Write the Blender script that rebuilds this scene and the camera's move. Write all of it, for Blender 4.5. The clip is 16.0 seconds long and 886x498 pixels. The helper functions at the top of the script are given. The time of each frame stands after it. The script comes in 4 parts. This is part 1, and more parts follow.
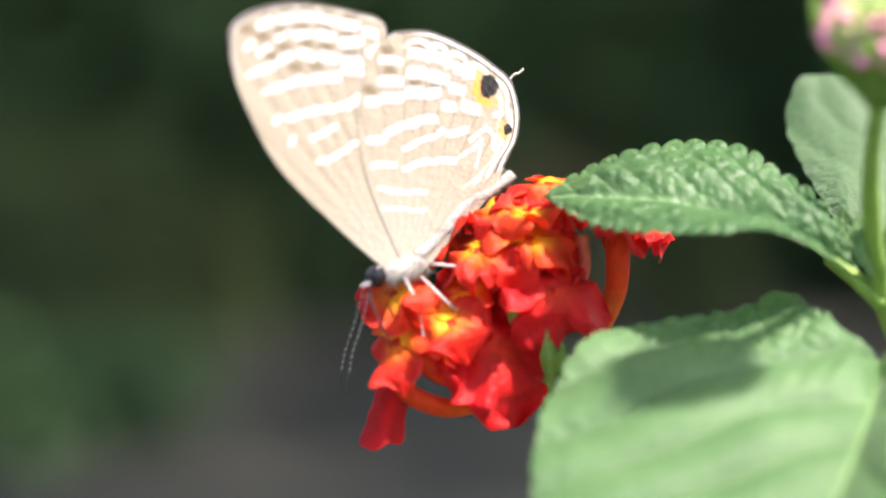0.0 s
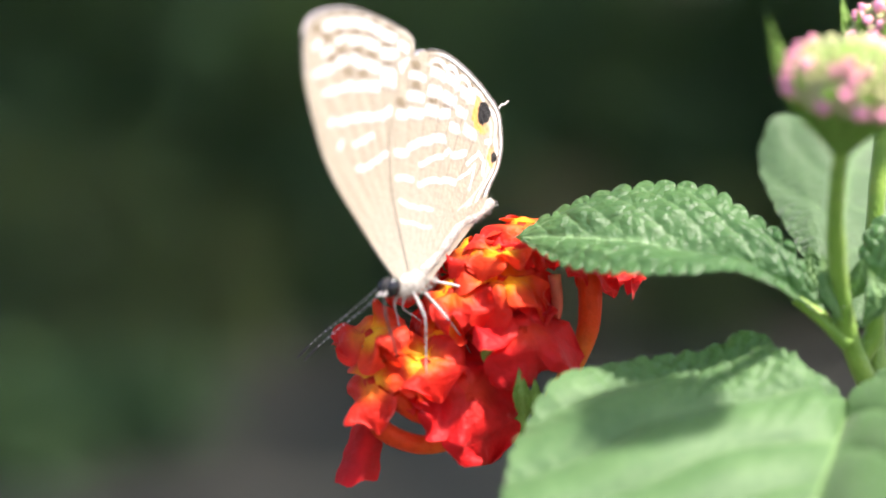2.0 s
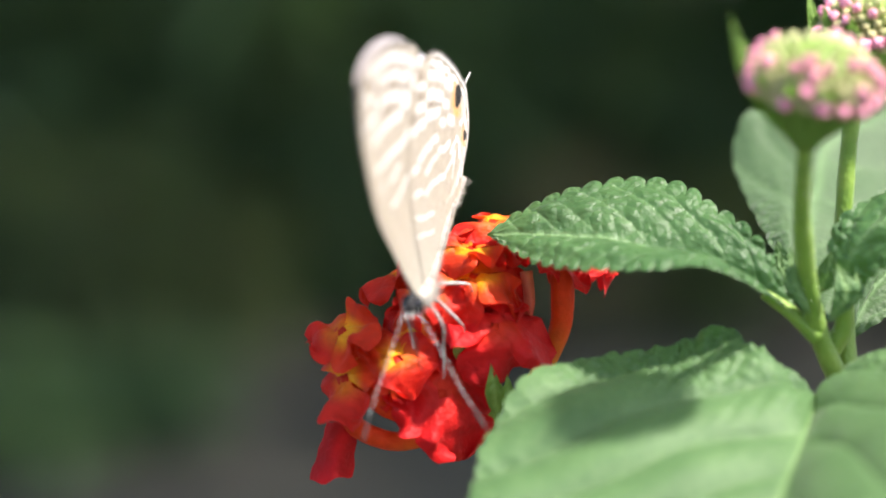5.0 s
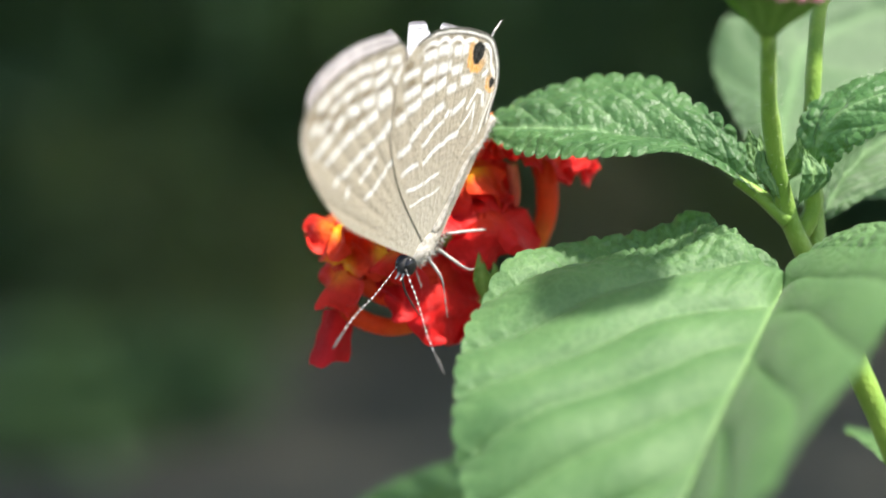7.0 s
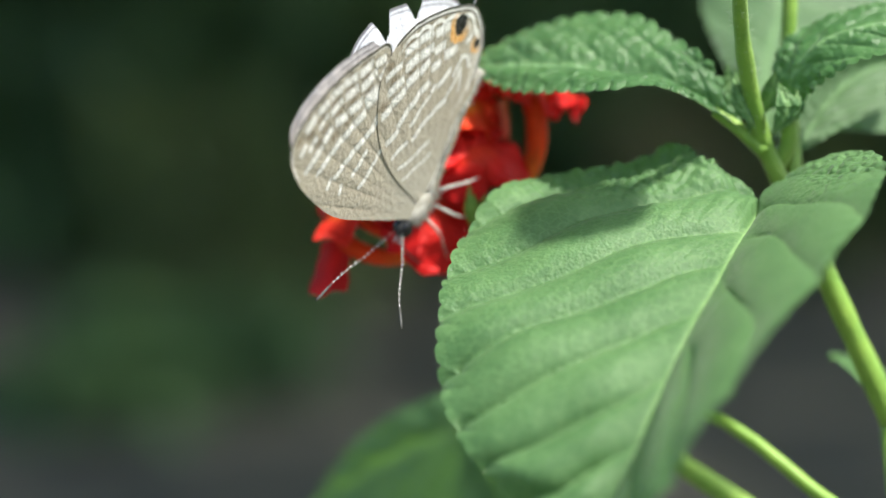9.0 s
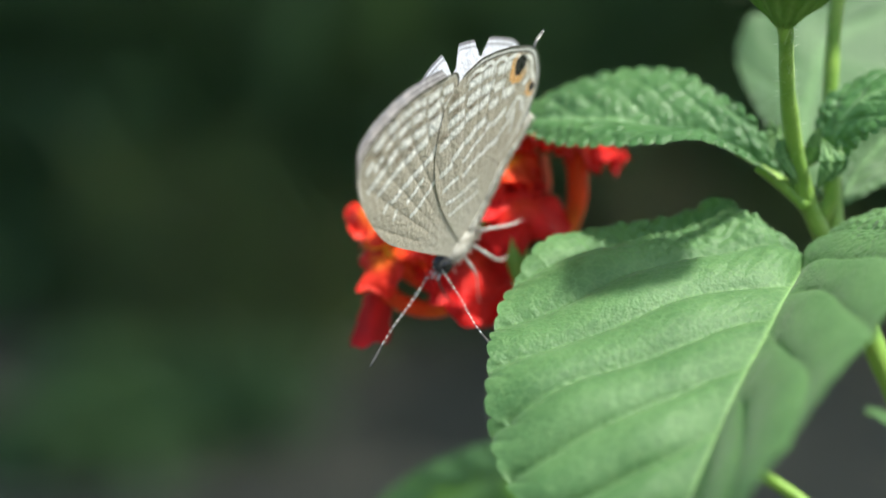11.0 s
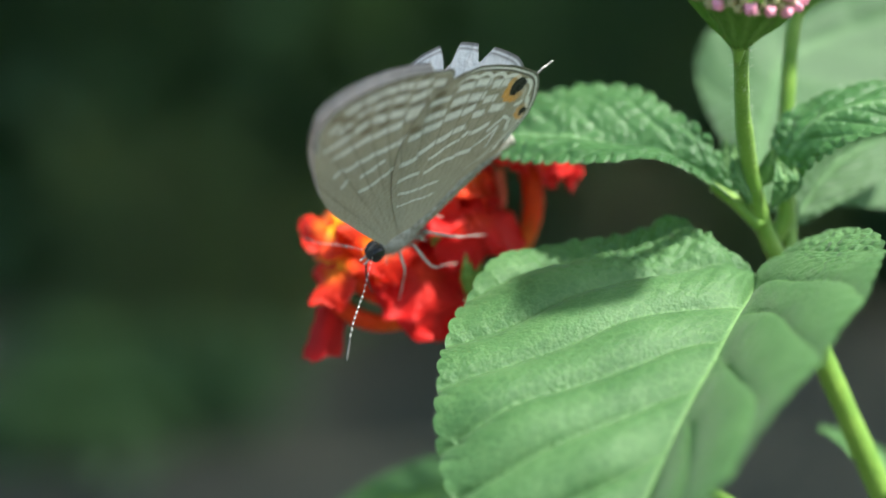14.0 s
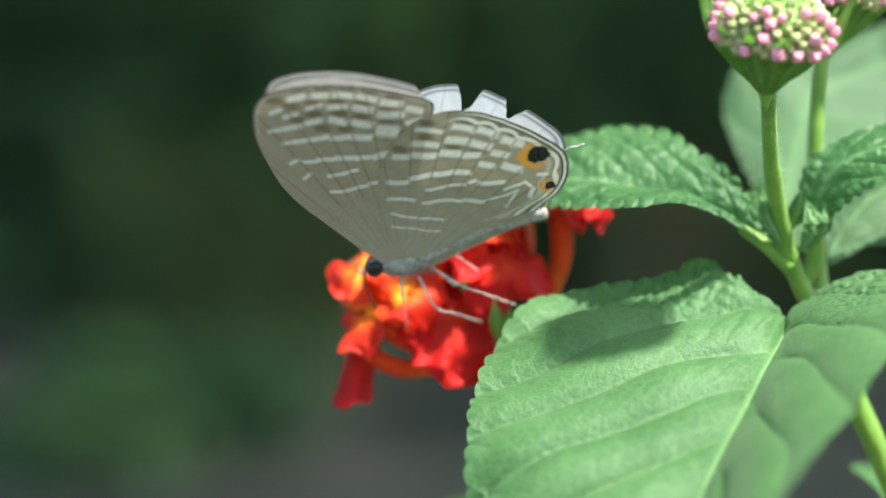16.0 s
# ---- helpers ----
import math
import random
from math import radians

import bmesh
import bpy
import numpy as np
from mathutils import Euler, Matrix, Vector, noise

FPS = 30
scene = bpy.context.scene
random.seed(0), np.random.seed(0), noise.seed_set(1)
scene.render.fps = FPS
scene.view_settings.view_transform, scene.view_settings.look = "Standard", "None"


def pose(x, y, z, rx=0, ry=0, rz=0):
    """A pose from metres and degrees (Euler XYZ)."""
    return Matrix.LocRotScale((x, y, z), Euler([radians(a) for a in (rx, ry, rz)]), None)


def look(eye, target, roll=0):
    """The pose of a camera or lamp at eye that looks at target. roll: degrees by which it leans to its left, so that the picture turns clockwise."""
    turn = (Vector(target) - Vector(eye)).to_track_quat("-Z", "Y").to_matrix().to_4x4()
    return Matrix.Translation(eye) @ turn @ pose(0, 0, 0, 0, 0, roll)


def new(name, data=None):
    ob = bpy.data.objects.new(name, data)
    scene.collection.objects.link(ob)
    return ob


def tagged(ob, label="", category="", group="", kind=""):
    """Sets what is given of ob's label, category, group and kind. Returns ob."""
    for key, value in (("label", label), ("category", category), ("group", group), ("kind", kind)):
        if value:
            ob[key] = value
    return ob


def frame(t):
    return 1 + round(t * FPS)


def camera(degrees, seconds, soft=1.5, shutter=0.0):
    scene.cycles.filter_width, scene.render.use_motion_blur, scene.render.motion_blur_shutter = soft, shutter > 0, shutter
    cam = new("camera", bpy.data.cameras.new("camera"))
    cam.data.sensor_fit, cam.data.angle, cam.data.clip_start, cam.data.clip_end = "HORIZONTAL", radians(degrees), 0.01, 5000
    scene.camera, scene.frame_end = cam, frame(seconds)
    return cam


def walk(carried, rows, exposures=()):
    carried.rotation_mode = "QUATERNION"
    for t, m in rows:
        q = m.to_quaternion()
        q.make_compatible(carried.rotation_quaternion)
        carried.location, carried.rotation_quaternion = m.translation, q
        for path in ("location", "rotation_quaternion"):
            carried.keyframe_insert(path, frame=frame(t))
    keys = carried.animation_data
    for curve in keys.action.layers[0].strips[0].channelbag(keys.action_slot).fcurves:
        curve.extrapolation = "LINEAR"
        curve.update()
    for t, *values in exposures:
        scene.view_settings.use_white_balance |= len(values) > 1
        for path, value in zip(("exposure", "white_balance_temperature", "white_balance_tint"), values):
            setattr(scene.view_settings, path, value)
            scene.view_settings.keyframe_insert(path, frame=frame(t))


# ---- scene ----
# Close-up of a butterfly on a lantana head. Built in millimetres round the flower, 0.6 m over the ground.
MM = 0.001
LIFT = 0.6


def spot(x, y, z, rx=0, ry=0, rz=0):
    """A pose given in millimetres from the flower's origin."""
    return pose(x * MM, y * MM, z * MM + LIFT, rx, ry, rz)


# ---------------------------------------------------------------- camera
cam = camera(22.0, 16.0, soft=1.7, shutter=0.3)
cam.data.dof.use_dof = True
cam.data.dof.focus_distance = 0.1635
cam.data.dof.aperture_fstop = 14.0
PATH = [
    (0.0, spot(-4.25, -159.45, 20.61, 83.97, -0.39, -1.46)),
    (0.5, spot(-4.80, -157.42, 19.81, 83.99, -0.32, -1.53)),
    (1.0, spot(-4.86, -156.91, 20.44, 84.10, -0.68, -1.85)),
    (1.5, spot(-5.71, -159.23, 23.23, 84.04, -0.68, -1.82)),
    (2.0, spot(-1.95, -161.99, 22.45, 84.41, -0.34, -1.26)),
    (2.5, spot(-1.46, -163.64, 23.76, 84.15, -0.17, -1.21)),
    (3.0, spot(-1.20, -163.15, 22.41, 84.36, -0.28, -1.17)),
    (3.5, spot(0.24, -162.03, 22.64, 84.20, 0.01, -1.11)),
    (6.0, spot(1.85, -166.88, 23.22, 84.08, 0.46, -0.78)),
    (6.5, spot(3.36, -171.17, 22.62, 83.52, 0.93, -0.73)),
    (7.0, spot(4.16, -172.46, 17.29, 83.78, 1.09, -0.17)),
    (7.5, spot(7.57, -176.23, 15.58, 83.72, 1.69, 1.16)),
    (8.0, spot(10.40, -179.50, 15.91, 82.90, 1.72, 1.69)),
    (10.5, spot(7.41, -180.67, 14.64, 83.77, 1.75, 1.19)),
    (11.0, spot(5.28, -180.93, 15.45, 84.33, 1.34, 1.07)),
    (11.5, spot(3.35, -181.15, 16.71, 84.69, 0.57, 0.73)),
    (12.0, spot(2.88, -180.04, 17.40, 84.43, 0.92, 0.86)),
    (12.5, spot(4.07, -179.48, 18.73, 84.21, 0.74, 0.95)),
    (13.0, spot(5.97, -180.32, 18.69, 84.10, 0.83, 0.87)),
    (13.5, spot(7.60, -181.15, 17.96, 84.31, 0.77, 0.87)),
    (14.0, spot(7.05, -180.20, 17.57, 83.97, 0.53, 0.55)),
    (14.5, spot(7.83, -180.35, 18.70, 84.43, 0.49, 0.84)),
    (15.0, spot(7.81, -181.29, 19.52, 84.53, 0.43, 0.83)),
    (15.5, spot(7.01, -182.25, 21.38, 84.80, 0.35, 1.02)),
    (16.0, spot(7.23, -179.40, 20.50, 84.15, 1.32, 1.23)),
]
walk(cam, PATH, exposures=[
    (0.0, 1.55, 6800, 21), (1.5, 1.53, 6800, 21), (3.7, 1.43, 6800, 20), (6.0, 1.28, 6820, 15), (7.0, 1.35, 6800, 11), (8.2, 1.2, 6750, 7), (10.5, 1.1, 6650, 4), (13.0, 1.15, 6550, 0), (14.5, 1.15, 6520, -3), (16.0, 1.4, 6500, -4)])

# ---------------------------------------------------------------- daylight
SUN = Vector((0.53, -0.24, 1.0)).normalized()
world = bpy.data.worlds.new("sky")
scene.world = world
world.use_nodes = True
wn = world.node_tree.nodes
sky = wn.new("ShaderNodeTexSky")
sky.sky_type = "NISHITA"
sky.sun_disc = False
sky.sun_elevation = math.asin(SUN.z)
sky.sun_rotation = math.atan2(SUN.x, SUN.y)
sky.air_density, sky.dust_density = 1.0, 2.0
wn["Background"].inputs["Strength"].default_value = 0.15
world.node_tree.links.new(sky.outputs[0], wn["Background"].inputs["Color"])
sun_lamp = bpy.data.lights.new("sun", "SUN")
sun_lamp.energy, sun_lamp.angle, sun_lamp.color = 5.0, radians(3.0), (1.0, 0.97, 0.91)
sun = new("sun", sun_lamp)
sun.matrix_world = look(SUN * 10, (0, 0, 0))


# ---------------------------------------------------------------- materials
def shader(name, rough=0.5, spec=0.4):
    m = bpy.data.materials.new(name)
    m.use_nodes = True
    n, l = m.node_tree.nodes, m.node_tree.links
    b = n["Principled BSDF"]
    b.inputs["Roughness"].default_value = rough
    b.inputs["Specular IOR Level"].default_value = spec
    return m, n, l, b


def noise_tex(n, l, scale, detail=3.0, rough=0.55):
    tex, co = n.new("ShaderNodeTexNoise"), n.new("ShaderNodeTexCoord")
    tex.inputs["Scale"].default_value = scale
    tex.inputs["Detail"].default_value = detail
    tex.inputs["Roughness"].default_value = rough
    l.new(co.outputs["Object"], tex.inputs["Vector"])
    return tex.outputs["Fac"]


def ramp(n, l, fac, *stops):
    r = n.new("ShaderNodeValToRGB")
    e = r.color_ramp.elements
    while len(e) < len(stops):
        e.new(0.5)
    for k, (p, c) in zip(e, stops):
        k.position, k.color = p, (*c, 1)
    l.new(fac, r.inputs[0])
    return r.outputs[0]


def mix(n, l, kind, fac, a, b):
    x = n.new("ShaderNodeMix")
    x.data_type, x.blend_type = "RGBA", kind
    for s, v in ((x.inputs[0], fac), (x.inputs[6], a), (x.inputs[7], b)):
        if isinstance(v, bpy.types.NodeSocket):
            l.new(v, s)
        else:
            s.default_value = v if isinstance(v, float) else (*v, 1)
    return x.outputs[2]


def attribute(n, name):
    a = n.new("ShaderNodeAttribute")
    a.attribute_name = name
    return a


def bump(n, l, b, height, dist, strength=0.6):
    k = n.new("ShaderNodeBump")
    k.inputs["Strength"].default_value, k.inputs["Distance"].default_value = strength, dist
    l.new(height, k.inputs["Height"])
    l.new(k.outputs[0], b.inputs["Normal"])
    return k.outputs[0]


def see_through(m, n, l, b, colour, share):
    """Lets light through a thin sheet: a translucent share beside the surface."""
    t, x = n.new("ShaderNodeBsdfTranslucent"), n.new("ShaderNodeMixShader")
    if isinstance(colour, bpy.types.NodeSocket):
        l.new(colour, t.inputs["Color"])
    else:
        t.inputs["Color"].default_value = (*colour, 1)
    x.inputs[0].default_value = share
    l.new(b.outputs[0], x.inputs[1])
    l.new(t.outputs[0], x.inputs[2])
    l.new(x.outputs[0], n["Material Output"].inputs["Surface"])


def leaf_material(name, dark, light, vein, thin, share=0.35, hairs=0.5, pads_high=0.5, gloss=0.6, net_share=0.22):
    m, n, l, b = shader(name, gloss, 0.4)
    blotch = noise_tex(n, l, 220, 3)
    grain = noise_tex(n, l, 2600, 2)
    c = ramp(n, l, blotch, (0.3, dark), (0.7, light))
    c = mix(n, l, "MIX", attribute(n, "vein").outputs["Fac"], c, vein)
    c = mix(n, l, "OVERLAY", 0.35, c, ramp(n, l, grain, (0.3, (0.3, 0.3, 0.3)), (0.75, (0.75, 0.75, 0.75))))
    l.new(c, b.inputs["Base Color"])
    b.inputs["Sheen Weight"].default_value = hairs * 0.5
    b.inputs["Sheen Roughness"].default_value = 0.4
    cells = n.new("ShaderNodeTexVoronoi")
    cells.inputs["Scale"].default_value = 4200
    co = n.new("ShaderNodeTexCoord")
    l.new(co.outputs["Object"], cells.inputs["Vector"])
    add = n.new("ShaderNodeMath")
    add.operation = "SUBTRACT"
    l.new(grain, add.inputs[0])
    l.new(cells.outputs["Distance"], add.inputs[1])
    fine = bump(n, l, b, add.outputs[0], 0.0003, 0.22)
    pads = n.new("ShaderNodeTexVoronoi")
    pads.feature = "SMOOTH_F1"
    pads.inputs["Scale"].default_value = 1150
    pads.inputs["Smoothness"].default_value = 0.25
    warp, shift = n.new("ShaderNodeTexNoise"), n.new("ShaderNodeVectorMath")
    warp.inputs["Scale"].default_value = 450
    l.new(co.outputs["Object"], warp.inputs["Vector"])
    shift.operation = "MULTIPLY_ADD"
    shift.inputs[1].default_value = (0.0014, 0.0014, 0.0014)
    l.new(warp.outputs["Color"], shift.inputs[0])
    l.new(co.outputs["Object"], shift.inputs[2])
    l.new(shift.outputs[0], pads.inputs["Vector"])
    net = n.new("ShaderNodeTexVoronoi")
    net.feature = "DISTANCE_TO_EDGE"
    net.inputs["Scale"].default_value = 1150
    l.new(shift.outputs[0], net.inputs["Vector"])
    lines = ramp(n, l, net.outputs["Distance"], (0.02, (1, 1, 1)), (0.09, (0, 0, 0)))
    thread = n.new("ShaderNodeMath")
    thread.operation = "MULTIPLY"
    thread.inputs[1].default_value = net_share
    l.new(lines, thread.inputs[0])
    c = mix(n, l, "MIX", thread.outputs[0], c, vein)
    l.new(c, b.inputs["Base Color"])
    flip = n.new("ShaderNodeMath")
    flip.operation = "SUBTRACT"
    flip.inputs[0].default_value = 1.0
    l.new(pads.outputs["Distance"], flip.inputs[1])
    puff = n.new("ShaderNodeBump")
    puff.inputs["Distance"].default_value = 0.00035
    rough = n.new("ShaderNodeMath")
    rough.operation = "MULTIPLY"
    rough.inputs[1].default_value = pads_high
    l.new(attribute(n, "crinkle").outputs["Fac"], rough.inputs[0])
    l.new(rough.outputs[0], puff.inputs["Strength"])
    l.new(flip.outputs[0], puff.inputs["Height"])
    l.new(fine, puff.inputs["Normal"])
    l.new(puff.outputs[0], b.inputs["Normal"])
    see_through(m, n, l, b, thin, share)
    return m


LEAF = leaf_material("lantana_leaf", (0.041, 0.109, 0.033), (0.077, 0.163, 0.057), (0.18, 0.31, 0.115), (0.155, 0.35, 0.055), share=0.28, hairs=0.15)
LEAF_ROUGH = leaf_material("wrinkled_leaf", (0.032, 0.096, 0.03), (0.064, 0.156, 0.049), (0.17, 0.30, 0.13), (0.13, 0.32, 0.05), hairs=0.15, pads_high=0.75, gloss=0.45, net_share=0.1)
LEAF_PALE = leaf_material("pale_leaf", (0.05, 0.104, 0.042), (0.07, 0.132, 0.057), (0.105, 0.205, 0.08), (0.10, 0.25, 0.05))

BRACT = leaf_material("bract", (0.075, 0.18, 0.022), (0.125, 0.25, 0.036), (0.2, 0.34, 0.08), (0.25, 0.5, 0.08), 0.3, 0.0)


def stem_material():
    m, n, l, b = shader("green_stem", 0.5, 0.4)
    c = ramp(n, l, noise_tex(n, l, 400, 3), (0.3, (0.10, 0.208, 0.02)), (0.7, (0.178, 0.297, 0.04)))
    l.new(c, b.inputs["Base Color"])
    bump(n, l, b, noise_tex(n, l, 3000, 2), 0.0002, 0.5)
    b.inputs["Sheen Weight"].default_value = 0.1
    return m


STEM = stem_material()


def petal_material():
    m, n, l, b = shader("lantana_petal", 0.55, 0.25)
    col = attribute(n, "colour").outputs["Color"]
    c = mix(n, l, "MULTIPLY", 0.5, col, ramp(n, l, noise_tex(n, l, 900, 3), (0.3, (0.55, 0.5, 0.5)), (0.7, (1, 1, 1))))
    l.new(c, b.inputs["Base Color"])
    b.inputs["Sheen Weight"].default_value = 0.05
    bump(n, l, b, noise_tex(n, l, 1800, 3), 0.0004, 0.5)
    see_through(m, n, l, b, c, 0.35)
    return m


PETAL = petal_material()


def bud_material():
    m, n, l, b = shader("flower_bud", 0.55, 0.3)
    l.new(attribute(n, "colour").outputs["Color"], b.inputs["Base Color"])
    bump(n, l, b, noise_tex(n, l, 3000, 2), 0.0002, 0.4)
    return m


BUD = bud_material()


def wing_material(name, share):
    m, n, l, b = shader(name, 0.6, 0.25)
    col = attribute(n, "colour").outputs["Color"]
    scale = ramp(n, l, noise_tex(n, l, 7000, 2), (0.3, (0.84, 0.84, 0.84)), (0.7, (1, 1, 1)))
    c = mix(n, l, "MULTIPLY", 0.7, col, scale)
    l.new(c, b.inputs["Base Color"])
    b.inputs["Sheen Weight"].default_value = 0.22
    b.inputs["Sheen Roughness"].default_value = 0.55
    l.new(ramp(n, l, col, (0.05, (0, 0, 0)), (0.16, (0.95, 0.93, 0.95))), b.inputs["Sheen Tint"])
    bump(n, l, b, noise_tex(n, l, 2600, 3), 0.0003, 0.35)
    deep = n.new("ShaderNodeGamma")
    deep.inputs["Gamma"].default_value = 1.25
    l.new(c, deep.inputs["Color"])
    see_through(m, n, l, b, deep.outputs[0], share)
    return m


WING = wing_material("wing_scales", 0.15)


def plain(name, dark, light, scale, rough, height=0.0, metal=0.0, spec=0.4):
    m, n, l, b = shader(name, rough, spec)
    l.new(ramp(n, l, noise_tex(n, l, scale, 4), (0.3, dark), (0.7, light)), b.inputs["Base Color"])
    b.inputs["Metallic"].default_value = metal
    if height:
        bump(n, l, b, noise_tex(n, l, scale * 3, 4), height)
    return m


FUR = plain("white_scales", (0.22, 0.205, 0.17), (0.46, 0.44, 0.395), 2500, 0.8, 0.0004)
FACE = plain("grey_face", (0.008, 0.008, 0.008), (0.04, 0.038, 0.036), 2500, 0.7, 0.0003)
EYE = plain("black_eye", (0.004, 0.004, 0.005), (0.012, 0.012, 0.013), 3000, 0.12, spec=0.4)
LEG = plain("white_leg", (0.25, 0.24, 0.22), (0.5, 0.48, 0.45), 1800, 0.7)
HORN_DARK = plain("dark_horn", (0.02, 0.018, 0.015), (0.05, 0.04, 0.035), 2000, 0.6)
HAIR = plain("plant_hair", (0.35, 0.45, 0.28), (0.55, 0.62, 0.45), 2000, 0.5)
SOIL = plain("grey_soil", (0.047, 0.046, 0.036), (0.086, 0.081, 0.065), 6, 0.95, 0.01)
BARK = plain("tree_bark", (0.05, 0.04, 0.03), (0.13, 0.1, 0.07), 30, 0.9, 0.01)


def foliage_material(name, dark, light):
    m, n, l, b = shader(name, 0.5, 0.3)
    g = n.new("ShaderNodeNewGeometry")
    c = ramp(n, l, g.outputs["Random Per Island"], (0.0, dark), (1.0, light))
    l.new(c, b.inputs["Base Color"])
    see_through(m, n, l, b, (light[0] * 1.5, light[1] * 1.6, light[2]), 0.25)
    return m


HEDGE = foliage_material("hedge_leaves", (0.065, 0.125, 0.06), (0.13, 0.22, 0.095))
GRASS = foliage_material("olive_leaves", (0.10, 0.14, 0.058), (0.17, 0.22, 0.092))
STRAW = foliage_material("half_dry_leaves", (0.19, 0.185, 0.105), (0.28, 0.265, 0.15))


# ---------------------------------------------------------------- small helpers
def curve_points(pts, count, closed=False):
    """A smooth line (Catmull-Rom) through a few control points, in even steps."""
    p = [Vector(q) for q in pts]
    n = len(p)
    segs = n if closed else n - 1
    raw = []
    for i in range(segs):
        a, b = p[i], p[(i + 1) % n]
        pre = p[(i - 1) % n] if closed or i > 0 else a * 2 - b
        post = p[(i + 2) % n] if closed or i + 2 < n else b * 2 - a
        for k in range(24):
            t = k / 24
            raw.append(0.5 * (2 * a + (b - pre) * t + (2 * pre - 5 * a + 4 * b - post) * t * t + (3 * a - pre - 3 * b + post) * t ** 3))
    raw.append(p[0].copy() if closed else p[-1].copy())
    length = [0.0]
    for a, b in zip(raw, raw[1:]):
        length.append(length[-1] + (b - a).length)
    out, j = [], 0
    for i in range(count):
        d = length[-1] * i / (count - 1)
        while j < len(raw) - 2 and length[j + 1] < d:
            j += 1
        span = length[j + 1] - length[j] or 1
        out.append(raw[j].lerp(raw[j + 1], min(1, (d - length[j]) / span)))
    return out


def to_mesh(name, verts, faces, material, smooth=True, attrs=None):
    """A mesh from places in millimetres. attrs: per-vertex values, name: list of floats or of colours."""
    me = bpy.data.meshes.new(name)
    me.from_pydata([(v[0] * MM, v[1] * MM, v[2] * MM) for v in verts], [], faces)
    me.materials.append(material)
    for key, values in (attrs or {}).items():
        first = values[0]
        if isinstance(first, (float, int)):
            me.attributes.new(key, "FLOAT", "POINT").data.foreach_set("value", [float(v) for v in values])
        else:
            flat = []
            for v in values:
                flat += [v[0], v[1], v[2], 1.0]
            me.attributes.new(key, "FLOAT_COLOR", "POINT").data.foreach_set("color", flat)
    if smooth:
        me.polygons.foreach_set("use_smooth", [True] * len(me.polygons))
    me.update()
    return me


def part(name, me, parent, label=""):
    ob = new(name, me)
    ob.parent = parent
    return tagged(ob, label)


def grid_faces(rows, cols, wrap=False, start=0):
    f = []
    for i in range(rows - 1):
        for j in range(cols if wrap else cols - 1):
            a, b = i * cols + j, i * cols + (j + 1) % cols
            f.append((start + a, start + b, start + b + cols, start + a + cols))
    return f


def tube_geo(line, radii, sides=10):
    """A round tube along a line of points with a radius at each; its ends are closed."""
    verts, n = [], len(line)
    side = Vector((0.3, 1, 0.2))
    for i, p in enumerate(line):
        d = (line[min(i + 1, n - 1)] - line[max(i - 1, 0)]).normalized()
        u = (side - d * side.dot(d)).normalized()
        side = u
        w = d.cross(u)
        for k in range(sides):
            a = 2 * math.pi * k / sides
            verts.append(p + (u * math.cos(a) + w * math.sin(a)) * radii[i])
    faces = grid_faces(n, sides, True)
    faces.append(tuple(range(sides))[::-1])
    faces.append(tuple((n - 1) * sides + k for k in range(sides)))
    return verts, faces


def tube(name, pts, r0, r1, material, parent, label="", count=24, sides=10, wobble=0.0):
    line = curve_points(pts, count)
    radii = [r0 + (r1 - r0) * i / (count - 1) + wobble * noise.noise(Vector((i * 0.4, r0 * 9, 0))) for i in range(count)]
    v, f = tube_geo(line, radii, sides)
    return part(name, to_mesh(name, v, f, material), parent, label)


def ball_geo(centre, rx, ry, rz, rows=14, cols=20, turn=None):
    verts = []
    for i in range(rows):
        a = math.pi * i / (rows - 1)
        for j in range(cols):
            b = 2 * math.pi * j / cols
            q = Vector((rx * math.sin(a) * math.cos(b), ry * math.sin(a) * math.sin(b), rz * math.cos(a)))
            verts.append(Vector(centre) + (turn @ q if turn else q))
    return verts, grid_faces(rows, cols, True)


def smooth_step(a, b, x):
    t = min(1.0, max(0.0, (x - a) / (b - a)))
    return t * t * (3 - 2 * t)


# ---------------------------------------------------------------- leaves
def hairs(line, radius, count, long, parent, seed=1, material=None, thick=0.014, label="short pale hairs", flat=False):
    """Short pale hairs standing off a line."""
    rng = random.Random(seed + count)
    verts, faces = [], []
    for _ in range(count):
        i = rng.randrange(1, len(line) - 1)
        along = (line[i + 1] - line[i - 1]).normalized()
        out = Vector((rng.gauss(0, 1), rng.gauss(0, 1), rng.gauss(0.3, 1)))
        if flat:
            out = along.cross(Vector((0, 0, 1))) + Vector((0, 0, rng.uniform(-0.15, 0.15)))
        out = (out - along * out.dot(along)).normalized()
        c = line[i].lerp(line[i + 1], rng.random()) + out * radius * rng.uniform(0.6, 1)
        tip = c + (out + along * rng.uniform(-0.4, 0.4)) * long * rng.uniform(0.5, 1.1)
        s, w = along * thick, out.cross(along) * thick
        k = len(verts)
        verts += [c - s, c + s * 0.5 + w, c + s * 0.5 - w, tip]
        faces += [(k, k + 1, k + 3), (k + 1, k + 2, k + 3), (k + 2, k, k + 3)]
    return tagged(part("hairs", to_mesh("hairs", verts, faces, material or HAIR), parent, label), kind="stuff")


